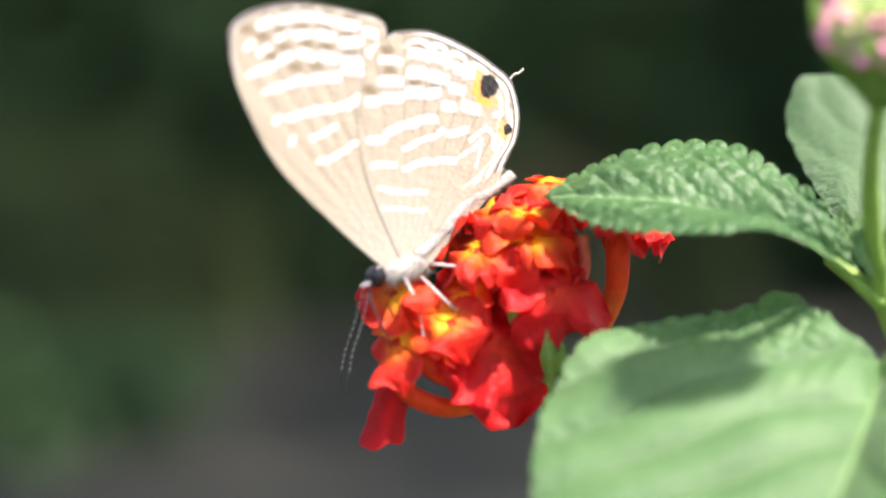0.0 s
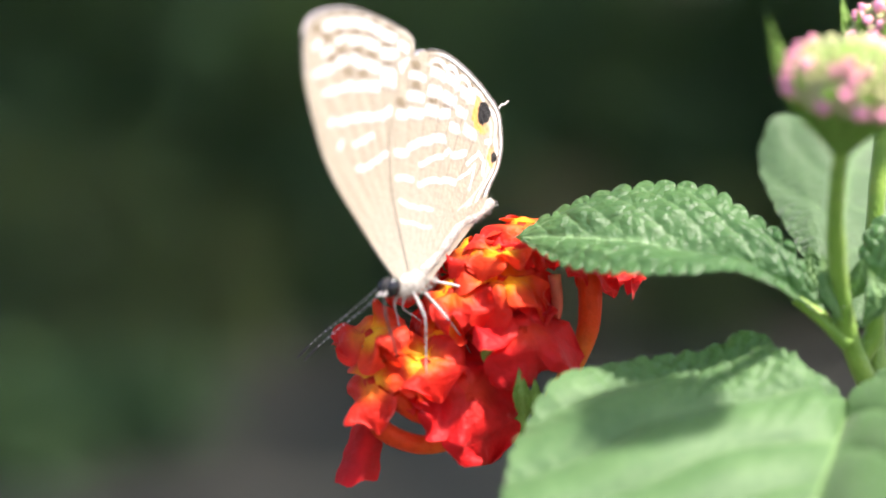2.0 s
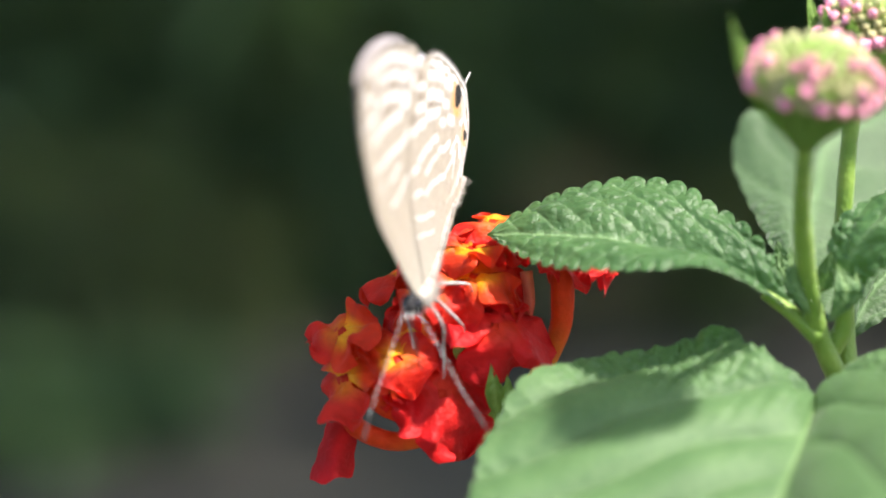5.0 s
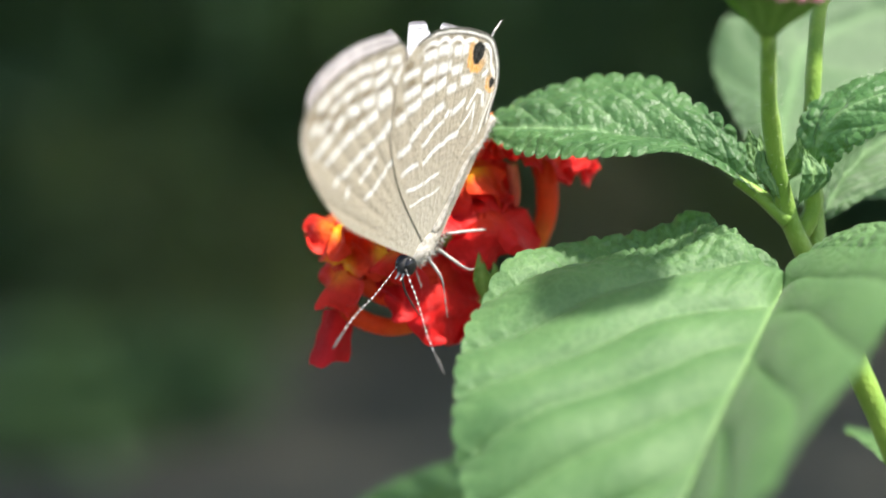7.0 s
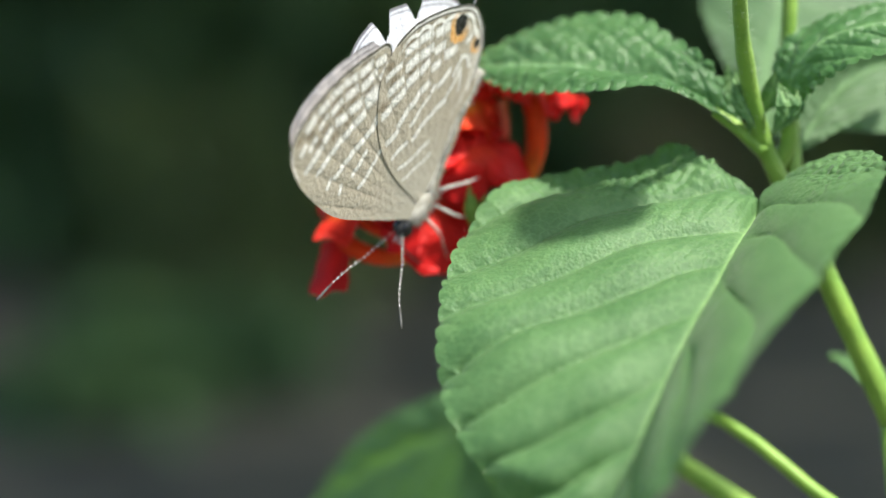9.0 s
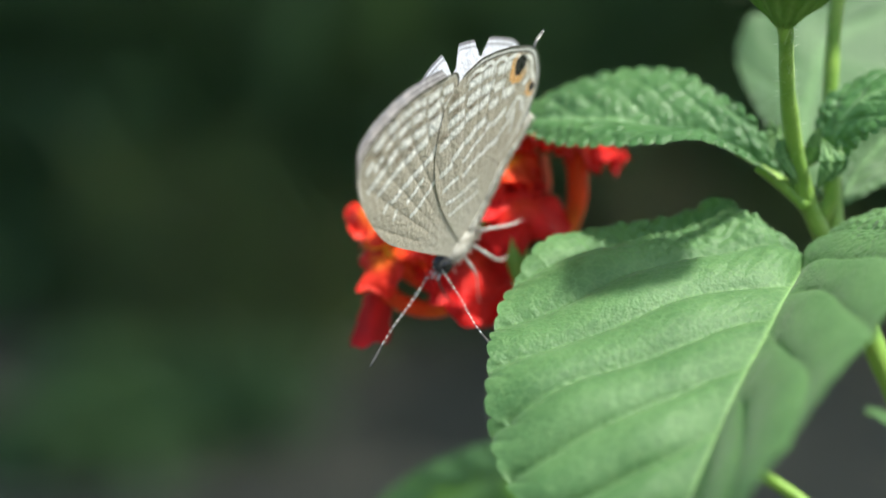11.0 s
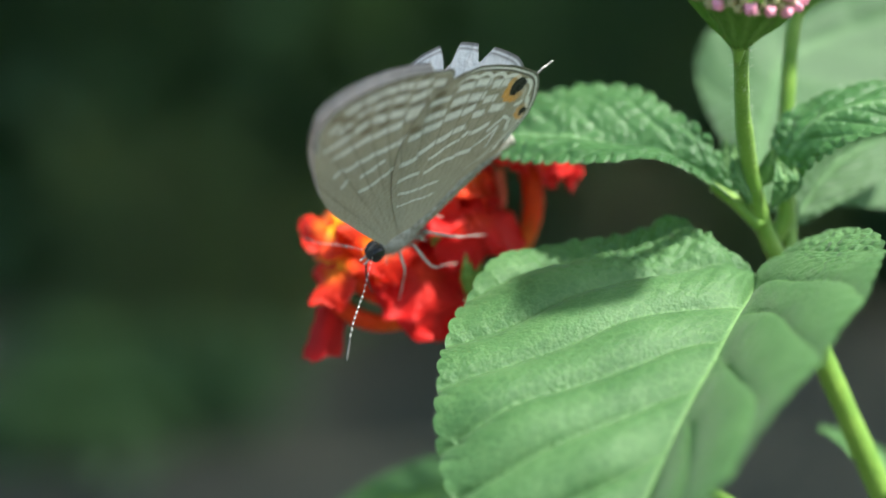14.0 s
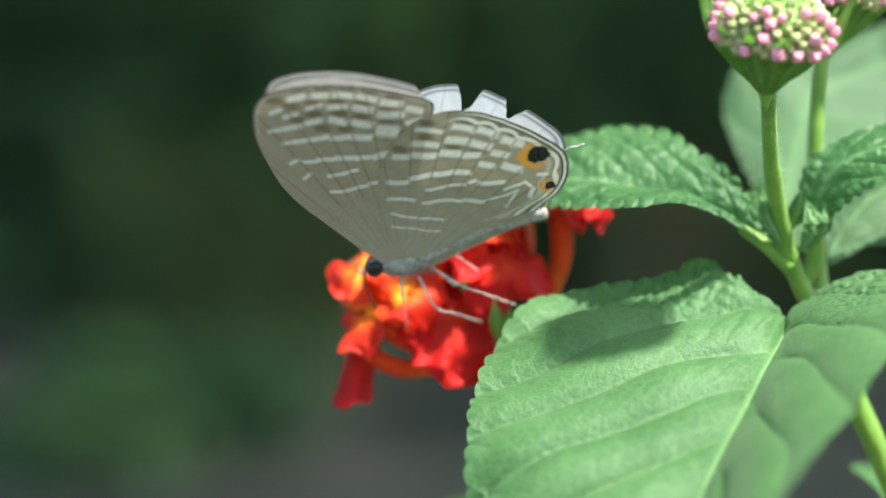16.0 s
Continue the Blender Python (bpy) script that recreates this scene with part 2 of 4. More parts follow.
def leaf(name, mid, side_a, side_b, parent, label, material=LEAF, veins=9, teeth=(20, 20), tooth=0.45, quilt=0.35, bulge=0.5, rows=150, cols=26, hair=0, pebble=0.0, coarse=0.3, slope=0.55):
    """A crinkled, toothed leaf blade: its midrib and its two margins are smooth lines from base to tip."""
    m, a, b = curve_points(mid, rows), curve_points(side_a, rows), curve_points(side_b, rows)
    verts, vein, crinkle = [], [], []
    width = max((x - y).length for x, y in zip(a, b))
    for i in range(rows):
        u = i / (rows - 1)
        along = (m[min(i + 1, rows - 1)] - m[max(i - 1, 0)]).normalized()
        for j in range(2 * cols + 1):
            v = j / cols - 1
            edge, k = (a[i], -v) if v < 0 else (b[i], v)
            n_teeth = teeth[0] if v < 0 else teeth[1]
            out = edge - m[i]
            n = along.cross(out).normalized() if out.length > 1e-4 else Vector((0, 0, 1))
            if v < 0:
                n = -n
            if n.z < 0 and abs(n.z) > 0.05:
                n = -n
            reach = out.length
            ph = (u * n_teeth) % 1.0
            scallop = tooth * (math.sqrt(max(0.0, 1 - (2 * ph - 1) ** 2)) - 0.55) * smooth_step(0.75, 1.0, k) * min(1, reach / 2.5)
            lag = slope * k * reach / max(width, 1)
            p = (u - lag) * veins + (0.0 if v < 0 else 0.5) + 0.3 * noise.noise(Vector((u * 5, k * 1.5, width + (v > 0))))
            pillow = abs(math.sin(math.pi * p))
            cross = abs(math.sin(math.pi * (k * (4 + reach * 0.5) + 0.8 * math.sin(p * 2.1))))
            deep = quilt * 0.45 if v > 0 and slope > 0.6 else quilt
            ridge = deep * (pillow ** 0.5 - 0.6) * min(1, k * 5) * min(1, reach / 2) + (0.03 + 0.13 * (1 - smooth_step(0.12, 0.4, u)) * (v < 0)) * quilt * cross ** 0.6 * pillow * min(1, k * 4)
            ridge += 0.15 * noise.noise(Vector((u * 9, v * 5, width)))
            rough = coarse + 2.0 * smooth_step(0.35, 0.85, k) * (1 - smooth_step(0.14, 0.42, u))
            if pebble:
                flat = m[i] + out * k
                drift = Vector((noise.noise(flat * 0.6), noise.noise(flat * 0.6 + Vector((5, 0, 0))), noise.noise(flat * 0.6 + Vector((0, 5, 0)))))
                near = noise.voronoi(flat * 0.9 + drift * 0.6)[0]
                small = noise.voronoi(flat * 2.3 + drift)[0]
                groove = min(1.0, (near[1] - near[0]) * 2.4) ** 0.55
                ridge += pebble * (0.4 if v > 0 and slope > 0.6 else 1.0) * rough * (0.17 * (groove - 0.6) + 0.045 * min(1.0, (small[1] - small[0]) * 2.4)) * min(1, k * 6) * min(1, reach / 2)
            place = m[i] + out * k + out.normalized() * scallop + n * (ridge + bulge * math.sin(math.pi * min(1, k)) * min(1, reach / 4))
            verts.append(place)
            line = max(1 - k * reach / 0.35, (0.8 if slope < 0.6 else 0.3) * (1 - pillow / 0.16) * (1 - 0.5 * k))
            vein.append(max(0.0, min(1.0, line)))
            crinkle.append(rough)
    ob = part(name, to_mesh(name, verts, grid_faces(rows, 2 * cols + 1), material, attrs={"vein": vein, "crinkle": crinkle}), parent, label)
    if hair:
        hairs(a if hair == 1 else b, 0.12, 260, 0.24, parent)
    return ob


# ---------------------------------------------------------------- the lantana
plant = tagged(new("lantana_plant"), "green lantana plant with red flower head, pink buds and toothed leaves", "plant")
plant.location = (0, 0, LIFT)


def build_stems():
    tube("stem", [(39.21, -6.05, -20.46), (35.19, -6.64, -11.4), (32.58, -7.03, -5.28), (31.17, -7.02, -2.49), (29.11, -8, 2.16), (27.61, -11.60, 8.42), (26.97, -15.00, 12.48), (26.57, -18.60, 15.45)], 1.05, 0.5, STEM, plant, "hairy green flower stalk", 60, 12, 0.06)
    hairs(curve_points([(32.58, -7.03, -5.28), (31.17, -7.02, -2.49), (29.11, -8, 2.16), (27.61, -11.60, 8.42), (26.97, -15.00, 12.48), (26.57, -18.60, 15.45)], 90), 0.7, 260, 0.5, plant)
    tube("stem", [(31.92, -6.62, -3.72), (31.76, -5, 1.98), (31.67, -4.49, 8.04), (32.09, -4.46, 14.98), (32.75, -4.35, 18.51)], 0.75, 0.55, STEM, plant, "thin green flower stalk", 40, 12, 0.04)
    tube("stem", [(39.21, -6.05, -20.46), (47.79, -1.39, -114.23), (39.99, 10.88, -283.57), (32.5, 22.95, -481.77)], 1.05, 3.0, STEM, plant, "long green main stem", 40, 12, 0.1)
    tube("petiole", [(29.4, -8.01, 0.9), (27.62, -7.8, 2.58), (25.63, -7.6, 4.04)], 0.65, 0.4, STEM, plant, "", 14, 10)
    tube("petiole", [(31.27, -7.62, -2.41), (30.12, -9.63, -2.49), (28.74, -11.04, -3.07)], 0.7, 0.5, STEM, plant, "", 14, 10)
    tube("petiole", [(30.51, -6.51, -0.1), (31.31, -6.81, 1.44), (31.3, -7.2, 3.41)], 0.8, 0.6, STEM, plant, "", 14, 10)
    tube("petiole", [(44.02, -3.9, -65.03), (42.68, -7.07, -34.65), (33.43, -8.08, -25.89), (25.81, -4.02, -20.22), (17.72, 2.04, -18.6)], 0.7, 0.5, STEM, plant, "yellow-green leaf stalk", 24, 10)
    tube("peduncle", [(6.62, -1.5, -4.54), (8.43, 2.02, -8.84), (13.71, 4.06, -17.45), (23.54, 2.07, -25.37), (38.94, -6.05, -34.46)], 0.75, 1.0, STEM, plant, "green stalk of the flower head", 40, 10, 0.05)


def build_leaves():
    leaf("leaf", [(28.02, -7.7, 2.47), (25.63, -7.6, 4.04), (21.96, -7.19, 6.12), (18.15, -6.48, 7.05), (14.35, -5.48, 7.65), (10.47, -3.99, 7.82), (6.75, -2.49, 7.68)],
         [(28.01, -7.6, 2.68), (25.41, -6.38, 7.55), (22.38, -3.98, 9.85), (20.49, -2.18, 11.15), (16.85, -0.99, 11.4), (12.8, -0.99, 10.69), (8.87, -1.79, 8.99), (6.75, -2.49, 7.68)],
         [(28.03, -7.8, 2.37), (24.26, -9.99, 4.88), (21.27, -11.58, 6.17), (17.41, -11.58, 6.17), (13.86, -9.59, 5.94), (10.25, -6.59, 6.12), (6.75, -2.49, 7.68)],
         plant, "toothed hairy green leaf lying over the flower head", LEAF_ROUGH, 8, (18, 24), 0.8, 0.17, 0.6, 280, 60, hair=2, pebble=0.16, coarse=0.85)
    leaf("leaf", [(28.85, -11.57, -2.81), (25.40, -21.23, -5.46), (21.56, -29.03, -10.07), (18.65, -33.56, -14.61), (16.74, -35.86, -18.43), (13.58, -39.37, -25.53)],
         [(28.87, -11.24, -2.74), (26.26, -9.03, -1.52), (22.89, -6.71, 1.25), (19.57, -6.81, -0.05), (13.32, -8.22, -0.92), (9.08, -10.72, -1.60), (6.12, -15.68, -5.20), (4.96, -22.95, -8.81), (5.16, -27.30, -13.35), (7.00, -31.62, -16.73), (9.96, -33.84, -19.78), (13.58, -39.37, -25.53)],
         [(28.73, -12.34, -2.60), (32.68, -9.04, -0.37), (35.32, -10.97, 0.88), (36.74, -17.56, 0.73), (34.22, -28.57, -1.00), (29.26, -37.50, -4.81), (25.07, -42.92, -8.45), (21.71, -45.71, -11.79), (18.00, -45.89, -17.37), (13.58, -39.37, -25.53)],
         plant, "broad toothed green leaf with sunken veins beside the flower head", LEAF, 7, (36, 30), 0.48, 1.0, 0.8, 340, 90, hair=1, pebble=1.9, coarse=0.06, slope=0.85)
    leaf("leaf", [(30.24, -4.5, 1.47), (30.68, 3, 5.95), (32.64, 10.96, 10.09), (36.52, 17.89, 14), (57.0, 24.0, 20.5)],
         [(30.24, -4.5, 1.47), (28, 3.99, 6.23), (27.09, 11.95, 9.57), (26.96, 16.51, 12.38), (28.58, 18.38, 15.46), (33.53, 19.87, 15.92), (46.0, 23.0, 20.0), (57.0, 24.0, 20.5)],
         [(30.24, -4.5, 1.47), (36.4, 1.0, 1.6), (45.0, 7.0, 1.0), (54.0, 14.0, 4.0), (59.0, 20.0, 11.0), (57.0, 24.0, 20.5)],
         plant, "pale green leaf standing behind the stalks", LEAF_PALE, 8, (20, 20), 0.35, 0.35, 0.5, 110, 20)
    leaf("leaf", [(31.29, -7.2, 3.2), (31.46, -7.89, 6.34), (33.08, -8.57, 8.67), (36.28, -9.16, 10.17), (41.13, -9.56, 10.4), (47.29, -8.97, 8.79)],
         [(31.29, -7.2, 3.2), (30.21, -6.59, 6.53), (31.62, -5.98, 9.33), (35.39, -5.97, 11.2), (40.9, -5.97, 11.62), (47.29, -8.97, 8.79)],
         [(31.31, -7.3, 3.2), (32.49, -9.19, 5.09), (34.26, -10.58, 6.8), (37.25, -11.57, 8.1), (41.64, -11.97, 8.32), (47.29, -8.97, 8.79)],
         plant, "young folded green leaf beside the stalks", LEAF_ROUGH, 8, (20, 20), 0.5, 0.2, -0.3, 160, 36, hair=1, pebble=0.16, coarse=0.7)
    leaf("leaf", [(32.01, -4.21, -0.06), (34.61, -1, 3.41), (38.16, 2, 5.97), (43.18, 4.99, 7.39)],
         [(32.01, -4.21, -0.06), (33.37, -2, 4.32), (37.73, 1.2, 7.59), (43.18, 4.99, 7.39)],
         [(32.01, -4.21, -0.06), (35.93, -2.4, 1.99), (40.28, 0, 4.3), (43.18, 4.99, 7.39)],
         plant, "small pale leaf behind the stalks", LEAF_PALE, 7, (14, 14), 0.3, 0.3, 0.3, 80, 14)
    for base, mid, tip, half in (((28.6, -9.3, 2.6), (27.5, -9.9, 4.9), (27.1, -9.4, 7.4), 0.75), ((28.2, -8.9, 2.4), (28.2, -9.2, 4.6), (28.0, -8.6, 6.8), 0.6),
                                 ((29.9, -9.2, 2.2), (30.9, -10.0, 4.2), (30.3, -9.4, 6.3), 0.95), ((30.4, -8.8, 2.4), (31.6, -9.3, 3.9), (31.8, -8.6, 5.6), 0.7)):
        side = Vector((half, 0.25, 0.1))
        leaf("leaf", [base, mid, tip], [base, Vector(mid) - side, tip], [base, Vector(mid) + side, tip], plant, "small pointed young leaf at the node", LEAF, 5, (7, 7), 0.12, 0.15, 0.35, 50, 10)
    leaf("leaf", [(27.67, -6.49, 4.35), (27.11, -5.99, 5.9), (26.81, -5.88, 7.56)], [(27.67, -6.49, 4.35), (26.49, -5.99, 5.69), (26.81, -5.88, 7.56)], [(27.67, -6.49, 4.35), (28.07, -6.19, 5.9), (26.81, -5.88, 7.56)],
         plant, "tiny young leaf in the axil", LEAF, 5, (8, 8), 0.15, 0.1, 0.2, 40, 8)
    leaf("leaf", [(29.53, -6.5, 3.62), (30.08, -7.19, 5.29), (30.27, -7.58, 6.97)], [(29.53, -6.5, 3.62), (29.24, -7.19, 5.29), (30.27, -7.58, 6.97)], [(29.53, -6.5, 3.62), (30.9, -7.19, 4.87), (30.27, -7.58, 6.97)],
         plant, "tiny young leaf in the axil", LEAF, 5, (8, 8), 0.15, 0.1, 0.2, 40, 8)
    leaf("leaf", [(17.72, 2.04, -18.6), (9.59, 12.16, -22.44), (0.35, 22.32, -27.95), (-10.06, 30.51, -35.16)],
         [(17.72, 2.04, -18.6), (7.66, 16.18, -20.74), (-3.19, 25.33, -26.38), (-10.06, 30.51, -35.16)],
         [(17.72, 2.04, -18.6), (13.47, 8.18, -30.32), (5.78, 17.38, -38.34), (-10.06, 30.51, -35.16)],
         plant, "dark green lower leaf in the shade", LEAF, 8, (20, 20), 0.4, 0.4, 0.5, 80, 16)
    leaf("leaf", [(36.9, -7.06, -17.55), (40.9, 4.07, -19.38), (46.7, 14.2, -24.12), (51.06, 20.33, -30.82)],
         [(36.9, -7.06, -17.55), (36.45, 8.09, -17.61), (42.15, 20.23, -21.83), (51.06, 20.33, -30.82)],
         [(36.9, -7.06, -17.55), (45.08, 2.06, -23.44), (51.49, 8.16, -28.45), (51.06, 20.33, -30.82)],
         plant, "dark green lower leaf in the shade", LEAF, 8, (20, 20), 0.4, 0.4, 0.5, 80, 16)


RED, ORANGE, YELLOW = Vector((0.64, 0.006, 0.008)), Vector((0.82, 0.08, 0.006)), Vector((0.92, 0.42, 0.008))


def floret(centre, facing, size, warmth, root, head, rng, twist=0.0, droop=0.15, aim=None):
    """One lantana floret: a curved tube from its root and four unequal, wavy lobes round a mouth."""
    c, n = Vector(centre), Vector(facing).normalized()
    u = n.orthogonal().normalized()
    u = Matrix.Rotation(twist, 3, n) @ u
    if aim:
        u = (Vector(aim) - n * n.dot(Vector(aim))).normalized()
    w = n.cross(u)
    lit = rng.sample(range(4), 2)
    verts, faces, cols = [], [], []
    line = curve_points([Vector(root), Vector(root).lerp(c, 0.55) - n * size * 0.25, c - n * size * 0.25, c], 14)
    tv, tf = tube_geo(line, [0.38 + 0.28 * (i / 13) ** 2 for i in range(14)], 9)
    faces += tf
    verts += tv
    for i in range(14):
        cols += [ORANGE.lerp(RED, 0.45 + 0.3 * math.sin(i))] * 9
    for k in range(4):
        ang = k * math.pi / 2 + rng.uniform(-0.22, 0.22)
        d, s = u * math.cos(ang) + w * math.sin(ang), -u * math.sin(ang) + w * math.cos(ang)
        long = size * 0.52 * rng.uniform(0.8, 1.1) * (1.2 if k == 0 else 1.0)
        wide = size * 0.30 * rng.uniform(0.85, 1.2)
        fold, wave, dip = rng.uniform(-0.8, 0.35), rng.uniform(0, 6), droop + rng.uniform(-0.2, 0.6)
        skew, nick = rng.uniform(-0.3, 0.3), rng.choice((0.0, 0.02, 0.07))
        start, R, C = len(verts), 15, 13
        for i in range(R):
            a = i / (R - 1)
            half = wide * (0.30 + 0.9 * smooth_step(0.0, 0.55, a)) * math.sqrt(max(0.0, 1 - (max(0.0, a - 0.62) / 0.40) ** 2))
            for j in range(C):
                b = 2 * j / (C - 1) - 1
                notch = 1 - nick * math.exp(-((b - skew) * 4) ** 2) * a + 0.05 * math.sin(4 * b + wave) + 0.012 * math.sin(13 * b + wave * 2)
                reach = 0.3 + (long - 0.2) * a * notch
                lift = -dip * size * a ** 2.2 * 0.55 + fold * size * 0.3 * b * b * a + 0.13 * size * math.sin(2.6 * b + wave + a * 4) * a
                lift += 0.03 * size * math.sin(8 * b + wave * 1.7) * a + skew * size * 0.25 * b * a
                q = c + d * reach + s * half * b + n * (lift + 0.12)
                crumple = Vector((noise.noise(q * 0.5), noise.noise(q * 0.5 + Vector((9, 0, 0))), noise.noise(q * 0.5 + Vector((0, 9, 0)))))
                verts.append(q + (crumple * 0.15 + n * 0.03 * noise.noise(q * 2.0)) * size * a)
                heat = warmth * (1 - smooth_step(0.1, 0.62, a + 0.18 * abs(b))) * (1.4 if k in lit else 0.45)
                tint = RED.lerp(ORANGE, min(1, warmth * (1.0 if k in lit else 0.4) * (1 - 0.55 * a)))
                cols.append(tint.lerp(YELLOW, min(1.0, heat)) * rng.uniform(0.96, 1.04))
        faces += grid_faces(R, C, False, start)
    return part("floret", to_mesh("floret", verts, faces, PETAL, attrs={"colour": cols}), head)


def build_flower():
    rng = random.Random(5)
    hv, hf = ball_geo((6.4, -1.0, -3.6), 1.5, 1.4, 1.8)
    head = part("flower_head", to_mesh("flower_head", hv, hf, STEM), plant, "red and orange lantana flower head")
    base = Vector((6.2, -0.6, -3.0))
    # centre, facing, size, warmth (0 red, 1 yellow throat)
    florets = [
        ((-3.4, -4.5, 1.0), (-0.35, -0.55, 0.75), 5.6, 0.85), ((-3.2, -5.5, -2.2), (-0.5, -0.75, 0.45), 5.2, 0.9), ((0.5, -6.0, -0.8), (-0.1, -0.7, 0.7), 5.4, 0.75),
        ((-0.4, -5.0, -2.3), (-0.4, -0.8, 0.3), 4.2, 0.7), ((3.6, -5.6, -3.3), (0.2, -0.85, 0.25), 7.2, 0.04), ((7.3, -5.6, 1.4), (0.15, -0.75, 0.65), 6.4, 0.04),
        ((2.4, -4.5, 4.0), (-0.2, -0.55, 0.8), 5.0, 0.85), ((5.9, -4.0, 4.8), (0.0, -0.55, 0.85), 6.2, 0.8), ((5.7, -2.0, 6.6), (0.0, -0.35, 0.95), 4.8, 0.95),
        ((3.5, -1.0, 6.7), (-0.3, -0.4, 0.85), 5.0, 0.8), ((7.3, 0.2, 8.3), (0.05, -0.35, 0.95), 5.4, 0.65), ((12.0, 0.6, 5.6), (0.25, -0.3, 0.9), 5.2, 0.04),
        ((14.6, 2.2, 5.2), (0.5, -0.1, 0.85), 4.0, 0.04), ((1.5, -4.0, 1.4), (-0.3, -0.75, 0.55), 4.6, 0.65), ((-1.7, -3.2, -0.6), (-0.6, -0.6, 0.5), 4.6, 0.7),
        ((8.0, -2.2, 3.6), (0.2, -0.6, 0.75), 4.0, 0.2), ((7.6, -0.4, 6.6), (0.1, -0.4, 0.9), 4.2, 0.25),
        ((0.2, 0.5, 4.6), (-0.6, 0.1, 0.8), 5.0, 0.5), ((5.6, 3.5, 6.8), (0.0, 0.4, 0.9), 5.0, 0.5), ((6.4, 4.4, 5.2), (0.1, 0.7, 0.6), 4.6, 0.2), ((5.0, 5.0, 1.0), (0.0, 0.9, 0.2), 4.4, 0.1), ((2.5, 5.0, 2.0), (-0.3, 0.9, 0.4), 4.8, 0.2),
    ]
    for k, (c, n, size, warm) in enumerate(florets):
        if c[1] < -3:
            c = (c[0] - 0.1, c[1] + 1.4, c[2] - 0.1)
        root = Vector((12.3, 0.6, 4.6)) if c[0] > 11 else base + (Vector(c) - base).normalized() * 1.2
        floret(c, n, size, warm, root, head, rng, rng.uniform(0, 1.5), -0.15 if c[0] > 11 else 0.1, {4: (0.2, -0.3, -0.9), 5: (0.9, -0.2, 0.25)}.get(k))
    for pts, r in (([(9.6, 1.0, -4.6), (10.4, 1.2, -3.4), (11.5, 1.0, -1.3), (12.3, 0.8, 1.2), (12.3, 0.6, 5.2)], 0.85), ([(5.0, -1.6, -5.6), (2.3, -3.0, -6.7), (-0.1, -3.5, -6.9), (-2.4, -4.0, -5.9), (-3.2, -4.6, -4.6)], 0.72), ([(5.2, -1.6, -4.4), (2.7, -3.0, -5.4), (-0.1, -4.0, -4.6), (-1.8, -4.6, -3.2)], 0.66)):
        line = curve_points(pts, 20)
        v, f = tube_geo(line, [r * (0.8 + 0.3 * i / 19) for i in range(20)], 10)
        cols = [ORANGE.lerp(Vector((0.62, 0.42, 0.05)), max(0, 0.9 - i / 13)).lerp(RED, 0.3 * i / 20) for i in range(20) for _ in range(10)]
        part("floret_tube", to_mesh("floret_tube", v, f, PETAL, attrs={"colour": cols}), head, "curved orange floret tube")
    # the drooping lobe of a withered floret
    v, cols = [], []
    for i in range(14):
        a = i / 13
        for j in range(11):
            b = 2 * j / 10 - 1
            half = 1.15 + 0.5 * a + 0.06 * math.sin(a * 17)
            low = 0.35 * math.sin(b * 5) * a
            v.append(Vector((-3.5 - 0.9 * a + b * half * 0.95, -4.0 - 0.9 * math.cos(b * 1.7) + 0.5 * math.sin(a * 3), -5.2 - 4.3 * a + 0.25 * b + low * 0.5)))
            cols.append(RED * (0.8 + 0.15 * math.sin(b * 4 + a * 3)))
    part("petal", to_mesh("petal", v, grid_faces(14, 11), PETAL, attrs={"colour": cols}), head, "drooping dark red petal")
    # green bracts between the florets
    for low, top, half in (((7.5, -3.9, -5.6), (6.9, -5.0, -1.2), 0.65), ((8.3, -3.0, -5.6), (8.1, -4.2, -2.0), 0.55), ((9.4, 0.0, -4.2), (11.2, 0.2, -1.4), 0.35), ((4.9, -3.6, -1.6), (4.7, -4.4, 0.9), 0.5)):
        a, b = Vector(low), Vector(top)
        s, m = Vector((half, 0.3, 0)), a.lerp(b, 0.5) + Vector((0, -0.5, 0))
        leaf("bract", [a, m, b], [a, m - s, b], [a, m + s, b], head, "small green bract", BRACT, 4, (4, 4), 0.05, 0.1, 0.3, 24, 6)
    # a pink tube between the florets
    for pts, r in (([(9.0, -1.0, -0.5), (9.8, -1.2, 2.4), (9.6, -1.0, 4.9)], 0.42),):
        v, f = tube_geo(curve_points(pts, 14), [r * (0.8 + 0.35 * i / 13) for i in range(14)], 9)
        cols = [Vector((0.66, 0.06, 0.03)).lerp(Vector((0.72, 0.17, 0.11)), i / 13) for i in range(14) for _ in range(9)]
        part("floret_tube", to_mesh("floret_tube", v, f, PETAL, attrs={"colour": cols}), head, "pale pink floret tube")


PINK, LIME, CREAM = Vector((0.72, 0.28, 0.38)), Vector((0.24, 0.36, 0.08)), Vector((0.46, 0.50, 0.24))


